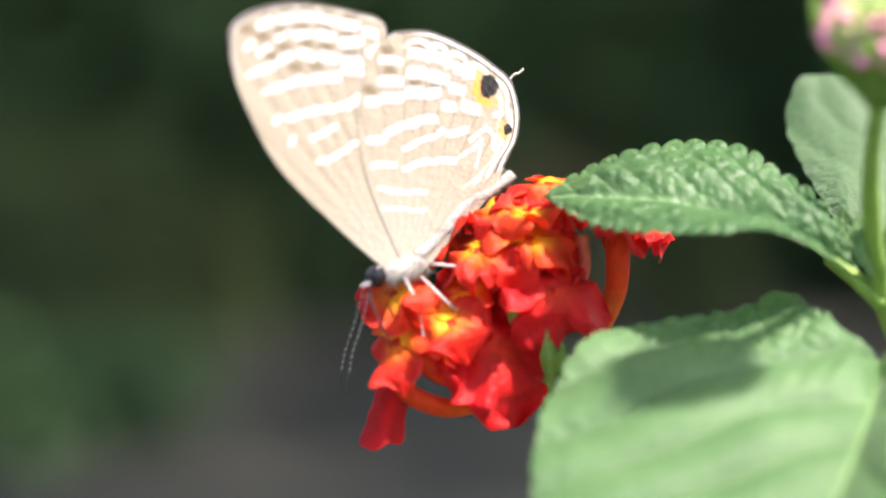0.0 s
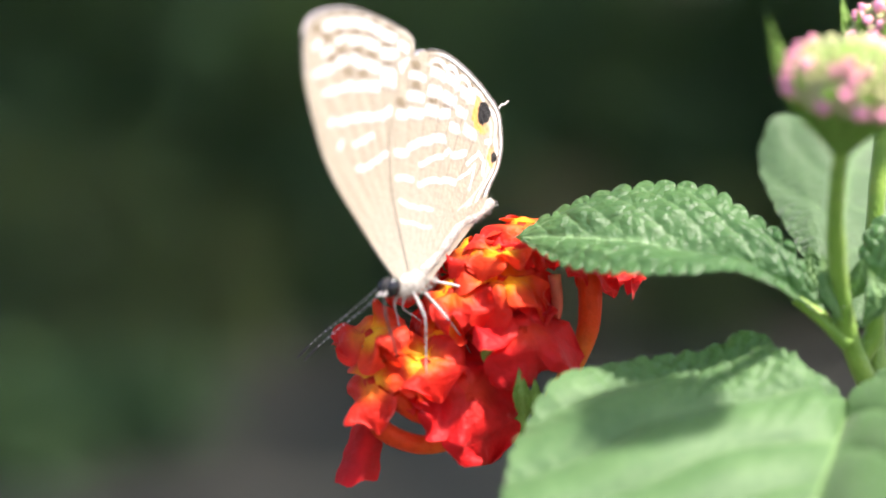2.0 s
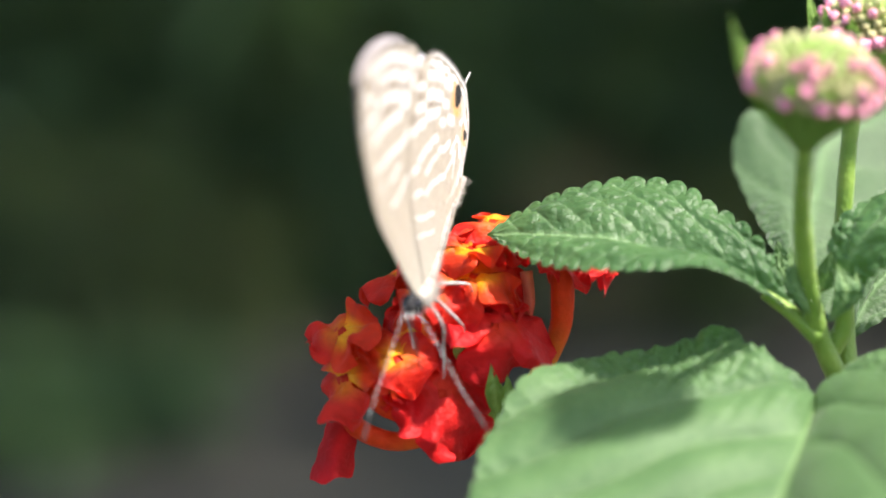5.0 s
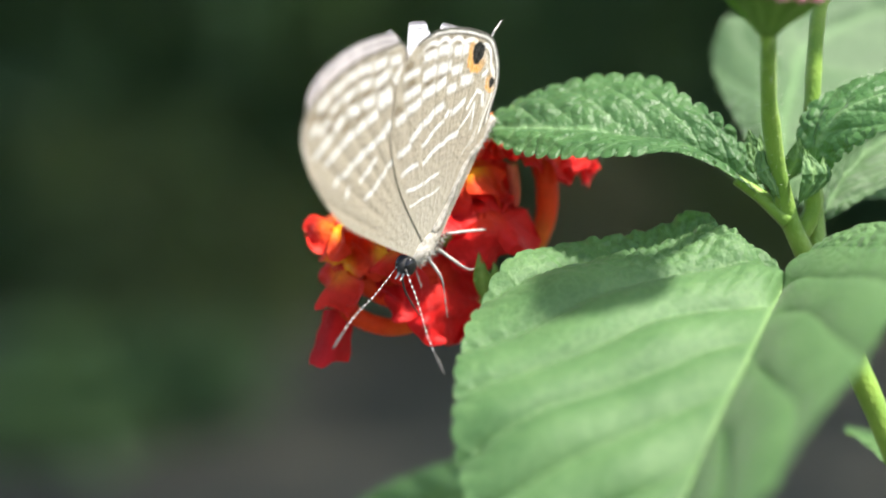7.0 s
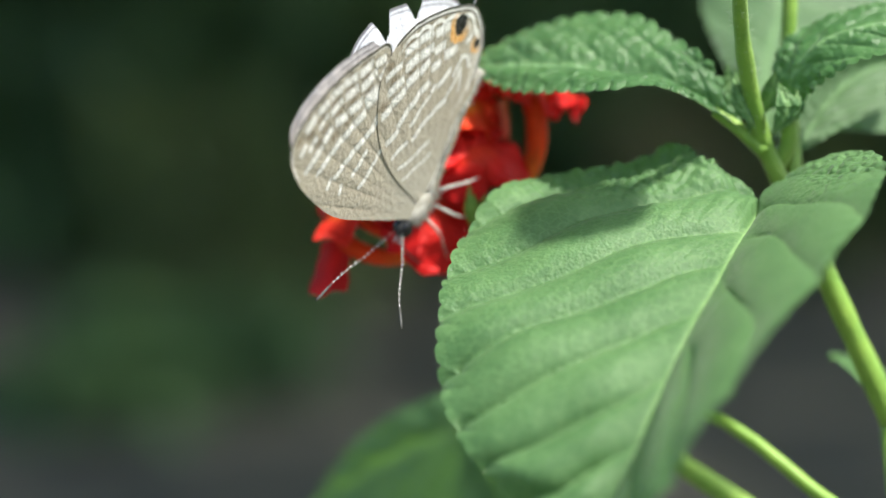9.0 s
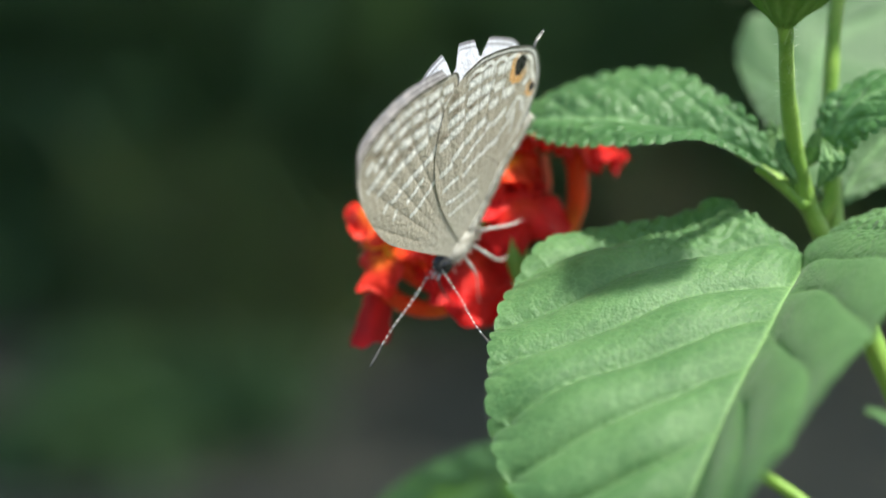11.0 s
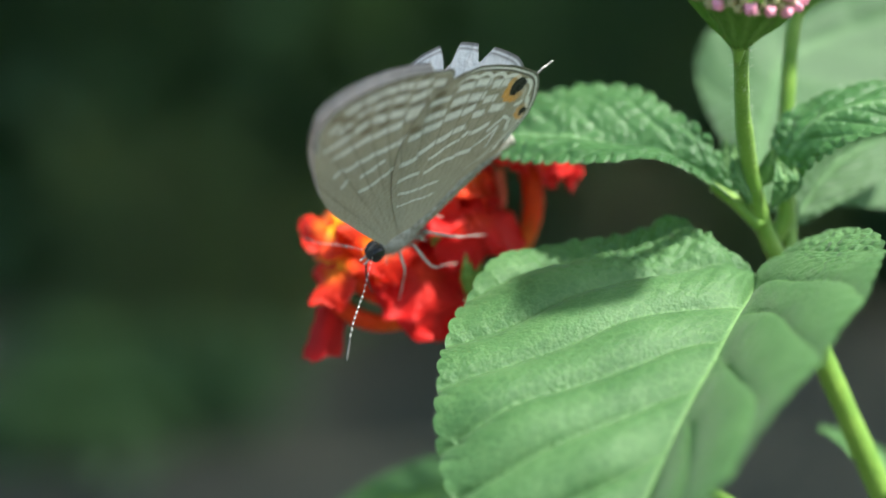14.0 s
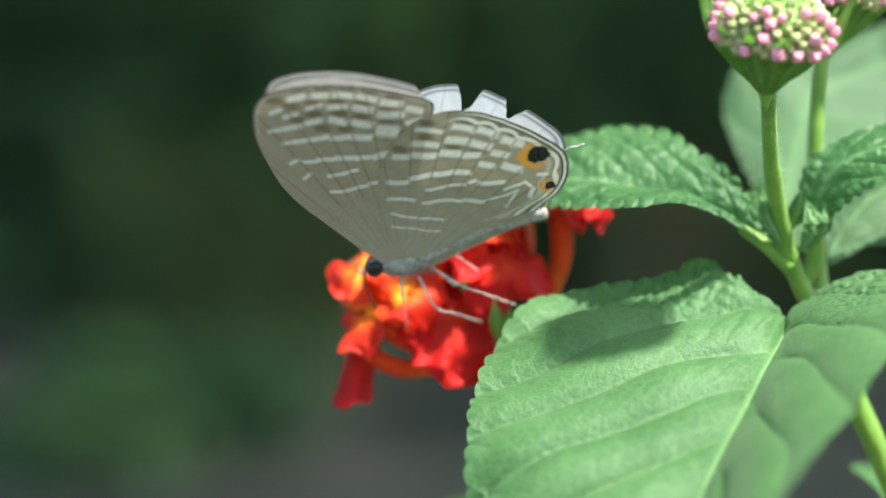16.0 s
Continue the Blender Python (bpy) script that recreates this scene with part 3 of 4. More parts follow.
def bud_head(base, up, wide, label, seed, long_bract):
    """A dome of small square-tipped buds over a cup of narrow bracts."""
    rng = random.Random(seed)
    b, up = Vector(base), Vector(up).normalized()
    turn = up.to_track_quat("Z", "Y").to_matrix()
    cv, cf = ball_geo(b + up * 3.7, wide * 0.38, wide * 0.38, 2.1, 14, 20, turn)
    head = part("bud_head", to_mesh("bud_head", cv, cf, STEM), plant, label)
    line = curve_points([b - up * 2.6, b - up * 0.6, b + up * 1.2, b + up * 2.6], 16)
    kv, kf = tube_geo(line, [0.22 + 0.3 * min(1, i / 6) + wide * 0.22 * (i / 15) ** 1.8 for i in range(16)], 14)
    part("cup", to_mesh("cup", kv, kf, STEM), head, "flared green top of the stalk")
    u = Vector((1, 0, 0))
    u = (u - up * u.dot(up)).normalized()
    w = up.cross(u)
    count = 150
    for k in range(count):
        r = math.sqrt((k + 0.5) / count)
        a = k * 2.39996
        tilt = r * 1.95
        out = u * math.cos(a) + w * math.sin(a)
        d = (up * math.cos(tilt) + out * math.sin(tilt)).normalized()
        c = b + up * (3.4 + 2.5 * math.cos(tilt)) + out * math.sin(tilt) * wide * 0.44
        size = 0.25 + 0.17 * r + rng.uniform(-0.04, 0.06)
        open_bud = r > 0.4 and rng.random() < 0.34
        if open_bud:
            size *= 1.25
            c += d * 0.3
        v, f = ball_geo(c, size, size, size * 1.5, 8, 12, d.to_track_quat("Z", "Y").to_matrix())
        # four-cornered tips
        ax = d.orthogonal().normalized()
        ay = d.cross(ax)
        v = [c + (q - c) * (0.95 + 0.16 * math.cos(4 * math.atan2((q - c).dot(ay), (q - c).dot(ax) + 1e-6))) for q in v]
        pale = LIME.lerp(CREAM, (1 - r) * 0.8 + rng.uniform(0, 0.25))
        cols = []
        for q in v:
            tip = smooth_step(-0.3, 0.5, (q - c).dot(d) / size)
            cols.append(pale.lerp(PINK if open_bud else pale.lerp(PINK, 0.25 * r), tip))
        part("bud", to_mesh("bud", v, f, BUD, attrs={"colour": cols}), head)
    for k in range(11):
        a = math.pi + k * 2 * math.pi / 11 + (rng.uniform(-0.12, 0.12) if k else 0)
        out = u * math.cos(a) + w * math.sin(a)
        side = up.cross(out)
        length = long_bract if k in (0, 5) else rng.uniform(0.75, 1.0)
        p0, p1, p2 = b + out * 0.40 - up * 1.5, b + out * wide * 0.48 + up * 3.1, b + out * wide * (0.50 + 0.10 * length) + up * (2.6 + 2.4 * length)
        s = side * rng.uniform(0.75, 1.0) if k not in (0, 5) else side * 0.4 + out * 0.9
        pm = b + out * wide * 0.27 + up * 1.1
        leaf("bract", [p0, pm, p1, p2], [p0, pm - s, p1 - s * 0.75, p2], [p0, pm + s, p1 + s * 0.75, p2], head, "narrow green bract", BRACT, 5, (3, 3), 0.02, 0.06, -0.25, 30, 7)
    return head


# ---------------------------------------------------------------- the butterfly
butterfly = tagged(new("butterfly"), "small butterfly with white-banded brown wings and a black and orange eyespot", "butterfly")
butterfly.scale = (1.035, 1.035, 1.035)
FORE = [(-1.2, -0.4), (-2.4, 0.1), (-6.1, 2.7), (-10.1, 5.9), (-12.9, 9.95), (-14.0, 12.8), (-13.7, 14.7), (-11.6, 15.9), (-8.4, 16.5), (-4.6, 16.3), (-2.2, 15.6), (-2.3, 12.5), (-2.4, 9.0), (-1.5, 5.0), (-0.2, 1.2)]
HIND = [(0.2, -0.6), (-1.2, 1.6), (-3.0, 4.8), (-4.1, 8.0), (-4.1, 11.0), (-3.3, 13.6), (-1.5, 15.1), (1.0, 15.5), (4.0, 14.8), (6.4, 13.8), (8.1, 12.7), (8.9, 10.9), (8.9, 9.0), (8.1, 7.3), (6.7, 4.8), (3.6, 1.6), (1.4, -0.5)]
# white dashes of the wing pattern: both ends and half the width
FORE_OUTER = [
    (-10.6, 14.0, -9.7, 14.4, 0.18), (-9.2, 14.3, -8.0, 14.5, 0.24), (-7.5, 14.5, -6.2, 14.5, 0.27), (-5.7, 14.2, -4.0, 14.3, 0.29), (-10.3, 12.6, -9.3, 13.1, 0.24), (-8.8, 13.2, -7.6, 13.1, 0.28), (-7.2, 13.2, -5.8, 13.1, 0.29),
    (-5.4, 12.7, -3.9, 12.7, 0.48), (-11.7, 11.9, -10.6, 12.3, 0.22), (-11.9, 13.0, -11.1, 13.4, 0.2), (-3.5, 13.5, -2.5, 14.1, 0.34), (-12.6, 11.5, -11.9, 11.8, 0.18), (-12.9, 13.2, -12.3, 13.6, 0.18),
    (-12.0, 14.7, -11.0, 15.1, 0.26), (-10.6, 15.2, -9.5, 15.4, 0.26), (-9.1, 15.5, -7.9, 15.6, 0.26), (-7.5, 15.6, -6.2, 15.5, 0.26), (-5.8, 15.4, -4.4, 15.3, 0.28), (-3.9, 15.0, -2.8, 14.9, 0.26)]
FORE_INNER = [
    (-11.4, 10.5, -11.0, 10.7, 0.16), (-10.8, 10.8, -9.8, 11.1, 0.2), (-9.6, 11.2, -8.5, 11.6, 0.22), (-8.3, 11.5, -7.0, 11.8, 0.24), (-6.9, 11.8, -5.6, 11.9, 0.27), (-10.5, 8.7, -10.0, 9.1, 0.15), (-9.6, 9.0, -8.7, 9.2, 0.17),
    (-8.7, 9.3, -7.6, 9.6, 0.2), (-7.5, 9.6, -6.3, 9.9, 0.22), (-6.2, 9.8, -5.3, 10.1, 0.22), (-5.0, 10.0, -4.1, 10.7, 0.27), (-9.2, 7.4, -8.9, 7.9, 0.14), (-7.6, 7.8, -6.8, 8.2, 0.16), (-6.7, 8.2, -5.8, 8.7, 0.17),
    (-7.1, 6.3, -4.8, 7.2, 0.16), (-4.7, 7.5, -4.0, 7.8, 0.17)]
HIND_OUTER = [
    (-2.7, 13.2, -0.9, 13.3, 0.2), (-0.3, 13.9, 1.2, 13.8, 0.26), (1.5, 13.9, 2.9, 13.7, 0.29), (3.4, 13.2, 4.9, 13.0, 0.3), (-2.7, 11.8, -0.8, 12.0, 0.26), (-0.4, 12.6, 1.1, 12.6, 0.32), (1.4, 12.5, 2.8, 12.4, 0.32),
    (3.1, 11.9, 4.2, 11.7, 0.28), (-3.6, 10.4, -2.5, 10.6, 0.25), (-2.4, 10.7, -0.7, 11.0, 0.27), (-0.5, 11.3, 0.9, 11.3, 0.3), (1.1, 11.2, 2.3, 11.5, 0.27), (2.5, 10.6, 3.6, 10.6, 0.26), (4.2, 10.8, 5.6, 10.5, 0.3)]
HIND_INNER = [
    (-3.4, 7.9, -1.9, 8.1, 0.21), (-2.0, 8.5, -0.7, 9.0, 0.22), (-0.5, 9.2, 2.1, 9.7, 0.24), (-0.5, 7.6, 2.0, 8.5, 0.15), (2.3, 8.7, 2.7, 9.0, 0.16), (3.0, 8.8, 4.7, 9.1, 0.2), (-2.9, 6.3, -1.1, 6.4, 0.16), (-0.4, 6.3, 2.2, 6.9, 0.16),
    (2.4, 6.9, 3.8, 7.0, 0.18), (3.9, 7.0, 5.7, 8.4, 0.11), (5.5, 6.8, 5.9, 8.5, 0.11)]
HIND_BASE = [
    (-2.3, 4.8, -0.5, 4.7, 0.12), (-0.2, 4.6, 1.5, 4.8, 0.12), (-1.9, 3.6, 0.0, 3.5, 0.09), (0.2, 3.5, 1.5, 3.6, 0.09), (5.0, 8.4, 6.1, 9.4, 0.12), (6.1, 9.4, 6.9, 8.9, 0.13), (6.9, 8.9, 6.9, 8.0, 0.16), (6.8, 10.3, 7.5, 10.4, 0.16)]
# brown blots between the dashes
FORE_BLOTS = [(-10.0, 13.5), (-8.4, 13.9), (-6.8, 13.8), (-4.9, 13.4), (-11.7, 14.1), (-10.3, 14.6), (-8.8, 14.9), (-7.1, 15.0), (-5.2, 14.8), (-11.6, 15.7), (-10.0, 16.0), (-8.4, 16.2), (-6.8, 16.2), (-5.0, 16.0), (-12.9, 14.4), (-11.0, 12.9), (-9.1, 12.3), (-7.5, 12.5)]
HIND_BLOTS = [(-3.4, 11.2), (-1.9, 12.6), (-2.2, 13.9), (0.3, 14.4), (2.4, 14.3), (4.2, 13.7), (0.2, 12.0), (2.0, 12.0)]
FORE_VEINS = [100.0, 105.6, 112.5, 118.0, 123.0, 128.5, 134.0, 141.0, 150.0]
HIND_VEINS = [30.0, 40.0, 49.0, 57.5, 66.0, 74.3, 80.4, 86.2, 93.8, 102.3, 111.0, 121.0]


def step(a, b, x):
    t = np.clip((x - a) / (b - a), 0, 1)
    return t * t * (3 - 2 * t)


def vein_cells(p, hind):
    """How far across its cell each place lies, 0 to 1, and how far from the nearest vein."""
    veins = np.radians(HIND_VEINS if hind else FORE_VEINS)
    x, y = p[:, 0] - 0.2, p[:, 1] + 1.5
    ang = np.arctan2(y, x)
    where = np.interp(ang, veins, np.arange(len(veins)))
    near = np.min(np.abs(ang[:, None] - veins[None]), axis=1) * np.hypot(x, y)
    return where % 1.0, near


def scale_pattern(p, margin, inner, hind):
    """Colours of the wings' undersides: brown with rows of short white bands, lines along the margin, an eyespot."""
    wob = 0.05 * np.sin(p[:, 0] * 2.1 + p[:, 1] * 3.3) + 0.025 * np.sin(p[:, 0] * 7.7 - p[:, 1] * 6.1)
    fray = 0.11 * np.array([noise.noise(Vector((x * 2.3, y * 2.3, 4.0))) + 0.6 * noise.noise(Vector((x * 6.1, y * 6.1, 9.0))) for x, y in p])
    cell, near_vein = vein_cells(p, hind)
    brown, white = np.array([0.335, 0.29, 0.21]), np.array([0.85, 0.83, 0.79])
    col = np.tile(brown, (len(p), 1)) * (1 + 0.8 * wob)[:, None]
    r = np.linalg.norm(p, axis=1)
    grey = (1 - step(2, 8, r))[:, None]
    col = col * (1 - grey) + np.array([0.36, 0.33, 0.255]) * grey
    for x, y in HIND_BLOTS if hind else FORE_BLOTS:
        d = np.hypot((p[:, 0] - x) / 0.62, (p[:, 1] - y) / 0.36) + fray * 2
        k = ((1 - step(0.5, 1.35, d)) * 0.85)[:, None]
        col = col * (1 - k) + np.array([0.155, 0.112, 0.055]) * k
    for x0, y0, x1, y1, wide in HIND_OUTER + HIND_INNER + HIND_BASE if hind else FORE_OUTER + FORE_INNER:
        a, b = np.array([x0, y0]), np.array([x1, y1])
        half = np.linalg.norm(b - a) / 2
        d = (b - a) / (2 * half)
        off = p - (a + b) / 2
        along, across = off @ d, off[:, 1] * d[0] - off[:, 0] * d[1]
        across = np.abs(across + 0.07 * np.sin(along * 2.2 + x0 * 5) * half) + fray * 0.6
        ends = 1 - step(half - 0.02, half + 0.24, np.abs(along) + fray * 0.8)
        rim = (1 - step(wide * 1.1, wide * 2.5, across)) * ends * 0.32
        k = (np.clip(1 - step(wide * 0.5, wide * 1.9, across), 0, 1) * ends * np.clip(0.74 + 1.6 * fray, 0, 1))[:, None]
        col = col * (1 - rim)[:, None]
        col = col * (1 - k) + white * k
    # Veins outward; the fainter lines near the base paint the shade in its folds.
    vein = (1 - step(0.05, 0.15, near_vein)) * (0.45 * step(6, 9.5, r) + 0.2 * step(1.8, 3.0, r) * (1 - step(4.5, 7.5, r)))
    col = col * (1 - vein)[:, None] + np.array([0.19, 0.155, 0.095]) * vein[:, None]
    if hind:
        # scalloped white arcs inside the margin
        for inset, wide in ((1.05, 0.17), (2.0, 0.24)):
            arc = 1 - step(wide * 0.7, wide * 1.3, np.abs(margin - inset + 0.28 * np.sin(np.pi * cell) * inset))
            k = (arc * (1 - inner) * step(-1.5, 1.0, p[:, 0]))[:, None] * (0.8 if inset < 1.5 else 0.25)
            col = col * (1 - k) + white * k
        for (cx, cy), spot_r, halo in (((6.25, 12.15), 0.88, 1.48), ((8.0, 9.35), 0.42, 0.85)):
            d = np.hypot((p[:, 0] - cx) * 1.0, p[:, 1] - cy) + wob * 0.9 + fray * 1.3
            side = np.clip(0.5 - 0.6 * ((p[:, 0] - cx) + 0.6 * (p[:, 1] - cy)), 0, 1)
            k = ((1 - step(halo * 0.85, halo, d)) * side)[:, None]
            col = col * (1 - k) + np.array([0.62, 0.30, 0.05]) * k
            k = (1 - step(spot_r * 0.8, spot_r, d))[:, None]
            black = np.array([0.012, 0.011, 0.01]) + 0.09 * (np.sin(p[:, :1] * 23) * np.sin(p[:, 1:2] * 27) > 0.75)
            col = col * (1 - k) + black * k
    edge = (1 - step(0.10, 0.17, margin)) * (1 - inner)
    pale = step(0.13, 0.2, margin) * (1 - step(0.32, 0.42, margin)) * (1 - inner)
    if hind:
        pale = pale * step(-1.0, 1.5, p[:, 0])
        dark2 = step(0.36, 0.42, margin) * (1 - step(0.5, 0.6, margin)) * (1 - inner) * step(-2, 2, p[:, 0])
        col = col * (1 - 0.8 * dark2)[:, None] + np.array([0.05, 0.045, 0.04]) * (0.8 * dark2)[:, None]
    else:
        pale = pale * 0.25
    col = col * (1 - 0.85 * pale)[:, None] + white * (0.85 * pale)[:, None]
    col = col * (1 - 0.85 * edge)[:, None] + np.array([0.07, 0.06, 0.055]) * (0.85 * edge)[:, None]
    return col


def upper_pattern(p, margin, inner, hind):
    """Colours of the upper sides: pale bluish white with a fine dark margin."""
    shade = 0.04 * np.sin(p[:, 0] * 4 + p[:, 1] * 3)
    col = np.array([0.78, 0.80, 0.86] if hind else [0.56, 0.52, 0.51]) * (1 + shade)[:, None]
    vein = ((1 - step(0.04, 0.11, vein_cells(p, hind)[1])) * 0.35)[:, None]
    col = col * (1 - vein) + np.array([0.45, 0.45, 0.5]) * vein
    edge = ((1 - step(0.16, 0.24, margin)) + 0.8 * step(0.42, 0.48, margin) * (1 - step(0.6, 0.68, margin))) * (1 - inner)
    edge = np.clip(edge, 0, 1)[:, None]
    return col * (1 - 0.85 * edge) + np.array([0.07, 0.065, 0.07]) * 0.85 * edge


def wing(name, outline, hub, hind, under, z, curl, tears, label, spokes=420, rings=170):
    """A thin wing: spokes from the hub to a smooth outline, cupped a little, with its scale pattern as colour."""
    rim = np.array([q[:] for q in curve_points([(x, y, 0) for x, y in outline], spokes, True)])[:-1, :2]
    n = len(rim)
    h = np.array(hub)
    outer = np.ones(n)
    for (cx, cy), wide, deep in tears:
        away = np.linalg.norm(rim - np.array([cx, cy]), axis=1)
        jag = 0.95 + 0.08 * np.sin(np.arange(n) * 0.9)
        outer = np.minimum(outer, 1 - deep * np.clip((wide - away) / (0.75 * wide), 0, 1) * jag)
    rad = np.linspace(0.0, 1.0, rings) ** 0.8
    scale = rad[:, None] * outer[None, :]
    p = (h + scale[..., None] * (rim - h)[None]).reshape(-1, 2)
    reach = np.linalg.norm(rim - h, axis=1)
    nxt = np.roll(rim, -1, 0) - np.roll(rim, 1, 0)
    slope = np.abs((rim - h)[:, 0] * nxt[:, 1] - (rim - h)[:, 1] * nxt[:, 0]) / (np.linalg.norm(nxt, axis=1) * reach + 1e-9)
    margin = ((1 - scale) * (reach * slope)[None, :]).reshape(-1)
    if hind:
        base_side = np.where(rim[:, 0] < (-1.4 if under else -3.6), 1.0, np.where((rim[:, 1] < 6.8), 1.0, 0.0))
    else:
        base_side = np.where(rim[:, 1] < 11.5, 1.0, 0.0)
    inner = np.tile(base_side, (rings, 1)).reshape(-1)
    colour = scale_pattern(p, margin, inner, hind) if under else upper_pattern(p, margin, inner, hind)
    r = np.linalg.norm(p, axis=1)
    relief = 0.035 * np.sin(np.pi * vein_cells(p, hind)[0]) ** 0.7 * np.clip((r - 4) / 6, 0, 1)
    height = z + curl * (r / 14) ** 2 + relief * (1 if z > 0 else -1)
    verts = np.column_stack([p, height])
    faces = [(i * n + j, i * n + (j + 1) % n, (i + 1) * n + (j + 1) % n, (i + 1) * n + j) for i in range(1, rings - 1) for j in range(n)]
    faces += [(0, n + (j + 1) % n, n + j) for j in range(n)]
    me = to_mesh(name, verts.tolist(), faces, WING, True, {"colour": colour.tolist()})
    ob = part(name, me, butterfly, label)
    if under:
        edge = [Vector((x, y, height[-n + k])) for k, (x, y) in enumerate(rim) if base_side[k] < 0.5]
        hairs(edge, 0.02, 900, 0.28, ob, 6, FUR, 0.02, "pale fringe of scales", True)
    return ob


def hinge(degrees):
    """A wing opened about the body's long axis."""
    return Matrix.Rotation(radians(degrees), 4, Vector((0.80, 0.60, 0)))


ANTENNA_ROOTS = ((-2.7, -0.9, 0.35), (-2.7, -0.9, -0.35))
antennae = []
moving = []


def antenna(label):
    """A thin horn ringed in black and white, with a dark club."""
    line = curve_points([(0, 0, 0), (0.1, -3.2, 0), (-0.1, -6.3, 0), (0.3, -9.2, 0)], 73)
    radii = [0.028 if i < 58 else 0.028 + 0.07 * math.sin(math.pi * min(1, (i - 57) / 17)) for i in range(73)]
    v, f = tube_geo(line, radii, 7)
    cols = []
    for i in range(73):
        ring = 0.72 if (i % 4 < 2 and i < 58) else 0.05
        cols += [Vector((ring, ring * 0.97, ring * 0.92))] * 7
    ob = part("antenna", to_mesh("antenna", v, f, BUD, attrs={"colour": cols}), butterfly, label)
    antennae.append(ob)


def build_butterfly():
    moving.append(wing("forewing", FORE, (-0.8, 1.5), False, True, 0.20, 0.2, (), "brown forewing underside with white bands"))
    near_h = wing("hindwing", HIND, (1.2, 3.0), True, True, 0.26, 0.2, (), "brown hindwing underside with white bands and an eyespot")
    tube("tail", [(8.0, 12.7, 0.4), (8.4, 13.2, 0.45), (8.75, 13.25, 0.4), (9.2, 13.6, 0.45)], 0.08, 0.06, LEG, near_h, "thread-like tail", 14, 6)
    far_f = wing("forewing", FORE, (-0.8, 1.5), False, False, -0.08, 0.0, (((-2.4, 15.4), 2.3, 0.14),), "pale grey upper side of the other forewing", 260, 60)
    far_h = wing("hindwing", HIND, (1.2, 3.0), True, False, -0.2, -0.2, (((0.8, 15.5), 0.95, 0.17), ((4.3, 14.8), 0.9, 0.11), ((-3.6, 13.0), 0.9, 0.1)), "torn bluish upper side of the other hindwing", 420, 60)
    moving.append(far_f)
    moving.append(far_h)
    turn = Matrix.Rotation(radians(22), 3, "Z")
    v, f = ball_geo((0.0, -0.4, 0), 1.85, 0.86, 0.72, 16, 22, turn)
    v = [q + q.normalized() * 0.10 * noise.noise(q * 3) for q in v]
    part("thorax", to_mesh("thorax", v, f, FUR), butterfly, "white furry thorax")
    tube("abdomen", [(0.8, 0.3, 0), (2.8, 1.9, 0), (5.0, 4.2, 0), (6.7, 5.0, 0), (8.8, 6.3, 0)], 0.5, 0.4, FUR, butterfly, "white abdomen", 30, 14, 0.12)
    hairs([Vector(q) for q in curve_points([(-1.4, -0.9, 0), (0.2, -0.5, 0), (2.0, 0.2, 0)], 40)], 0.75, 700, 0.5, butterfly, 3, FUR, 0.02, "white body fur")
    hairs([Vector(q) for q in curve_points([(0.8, 0.3, 0), (2.8, 1.9, 0), (5.0, 4.2, 0), (6.7, 5.0, 0), (8.8, 6.3, 0)], 60)], 0.5, 700, 0.4, butterfly, 4, FUR, 0.02, "white body fur")
    v, f = ball_geo((-2.15, -0.95, 0), 0.72, 0.70, 0.56)
    head = part("head", to_mesh("head", v, f, FACE), butterfly, "white head with black eyes")
    for z in (0.36, -0.36):
        v, f = ball_geo((-2.15, -0.92, z), 0.60, 0.68, 0.38)
        part("eye", to_mesh("eye", v, f, EYE), head, "shiny black eye")
        tube("palp", [(-2.7, -1.3, z * 0.5), (-2.95, -1.55, z * 0.55), (-3.2, -1.6, z * 0.6)], 0.11, 0.05, LEG, head, "", 8, 6)
    tube("proboscis", [(-2.7, -1.5, 0), (-2.4, -2.8, 0.1), (-1.5, -4.4, 0.2), (-0.8, -5.4, 0.2)], 0.09, 0.05, HORN_DARK, head, "", 16, 6)
    antenna("fine horn ringed black and white")
    antenna("fine horn ringed black and white")
    for side in (1, -1):
        for pts in ([(-0.3, -1.0, 0.5), (0.3, -2.8, 1.3), (0.9, -4.4, 1.2), (1.7, -7.0, 1.0)], [(1.2, -1.0, 0.6), (3.0, -3.0, 1.8), (5.0, -3.9, 1.5), (7.6, -5.2, 1.0)], [(2.2, 0.0, 0.6), (4.6, -0.3, 1.8), (6.8, -1.2, 1.6), (9.8, -2.6, 1.2)]):
            q = [(x * 0.9 if side > 0 else x * 0.6 + 0.2, y * 0.9 if side > 0 else y * 0.62, z * side) for x, y, z in pts]
            line = curve_points(q, 22)
            v, f = tube_geo(line, [0.105 - 0.065 * smooth_step(0.15, 0.6, i / 21) + 0.012 * (i % 3 == 0) for i in range(22)], 7)
            part("leg", to_mesh("leg", v, f, LEG), butterfly, "thin white leg")


# ---------------------------------------------------------------- the distance
def ground_sheet():
    n = 61
    verts, faces = [], grid_faces(n, n)
    for i in range(n):
        for j in range(n):
            x, y = (j / (n - 1) - 0.5), (i / (n - 1) - 0.5)
            x, y = math.copysign(abs(2 * x) ** 2.2, x) * 60000, math.copysign(abs(2 * y) ** 2.2, y) * 60000
            d = math.hypot(x, y)
            verts.append((x, y, 25 * noise.noise(Vector((x, y, 0)) * 0.0015) * min(1, d / 500)))
    return tagged(new("ground", to_mesh("ground", verts, faces, SOIL)), "bare grey-brown soil in the shade", "ground", kind="structure")


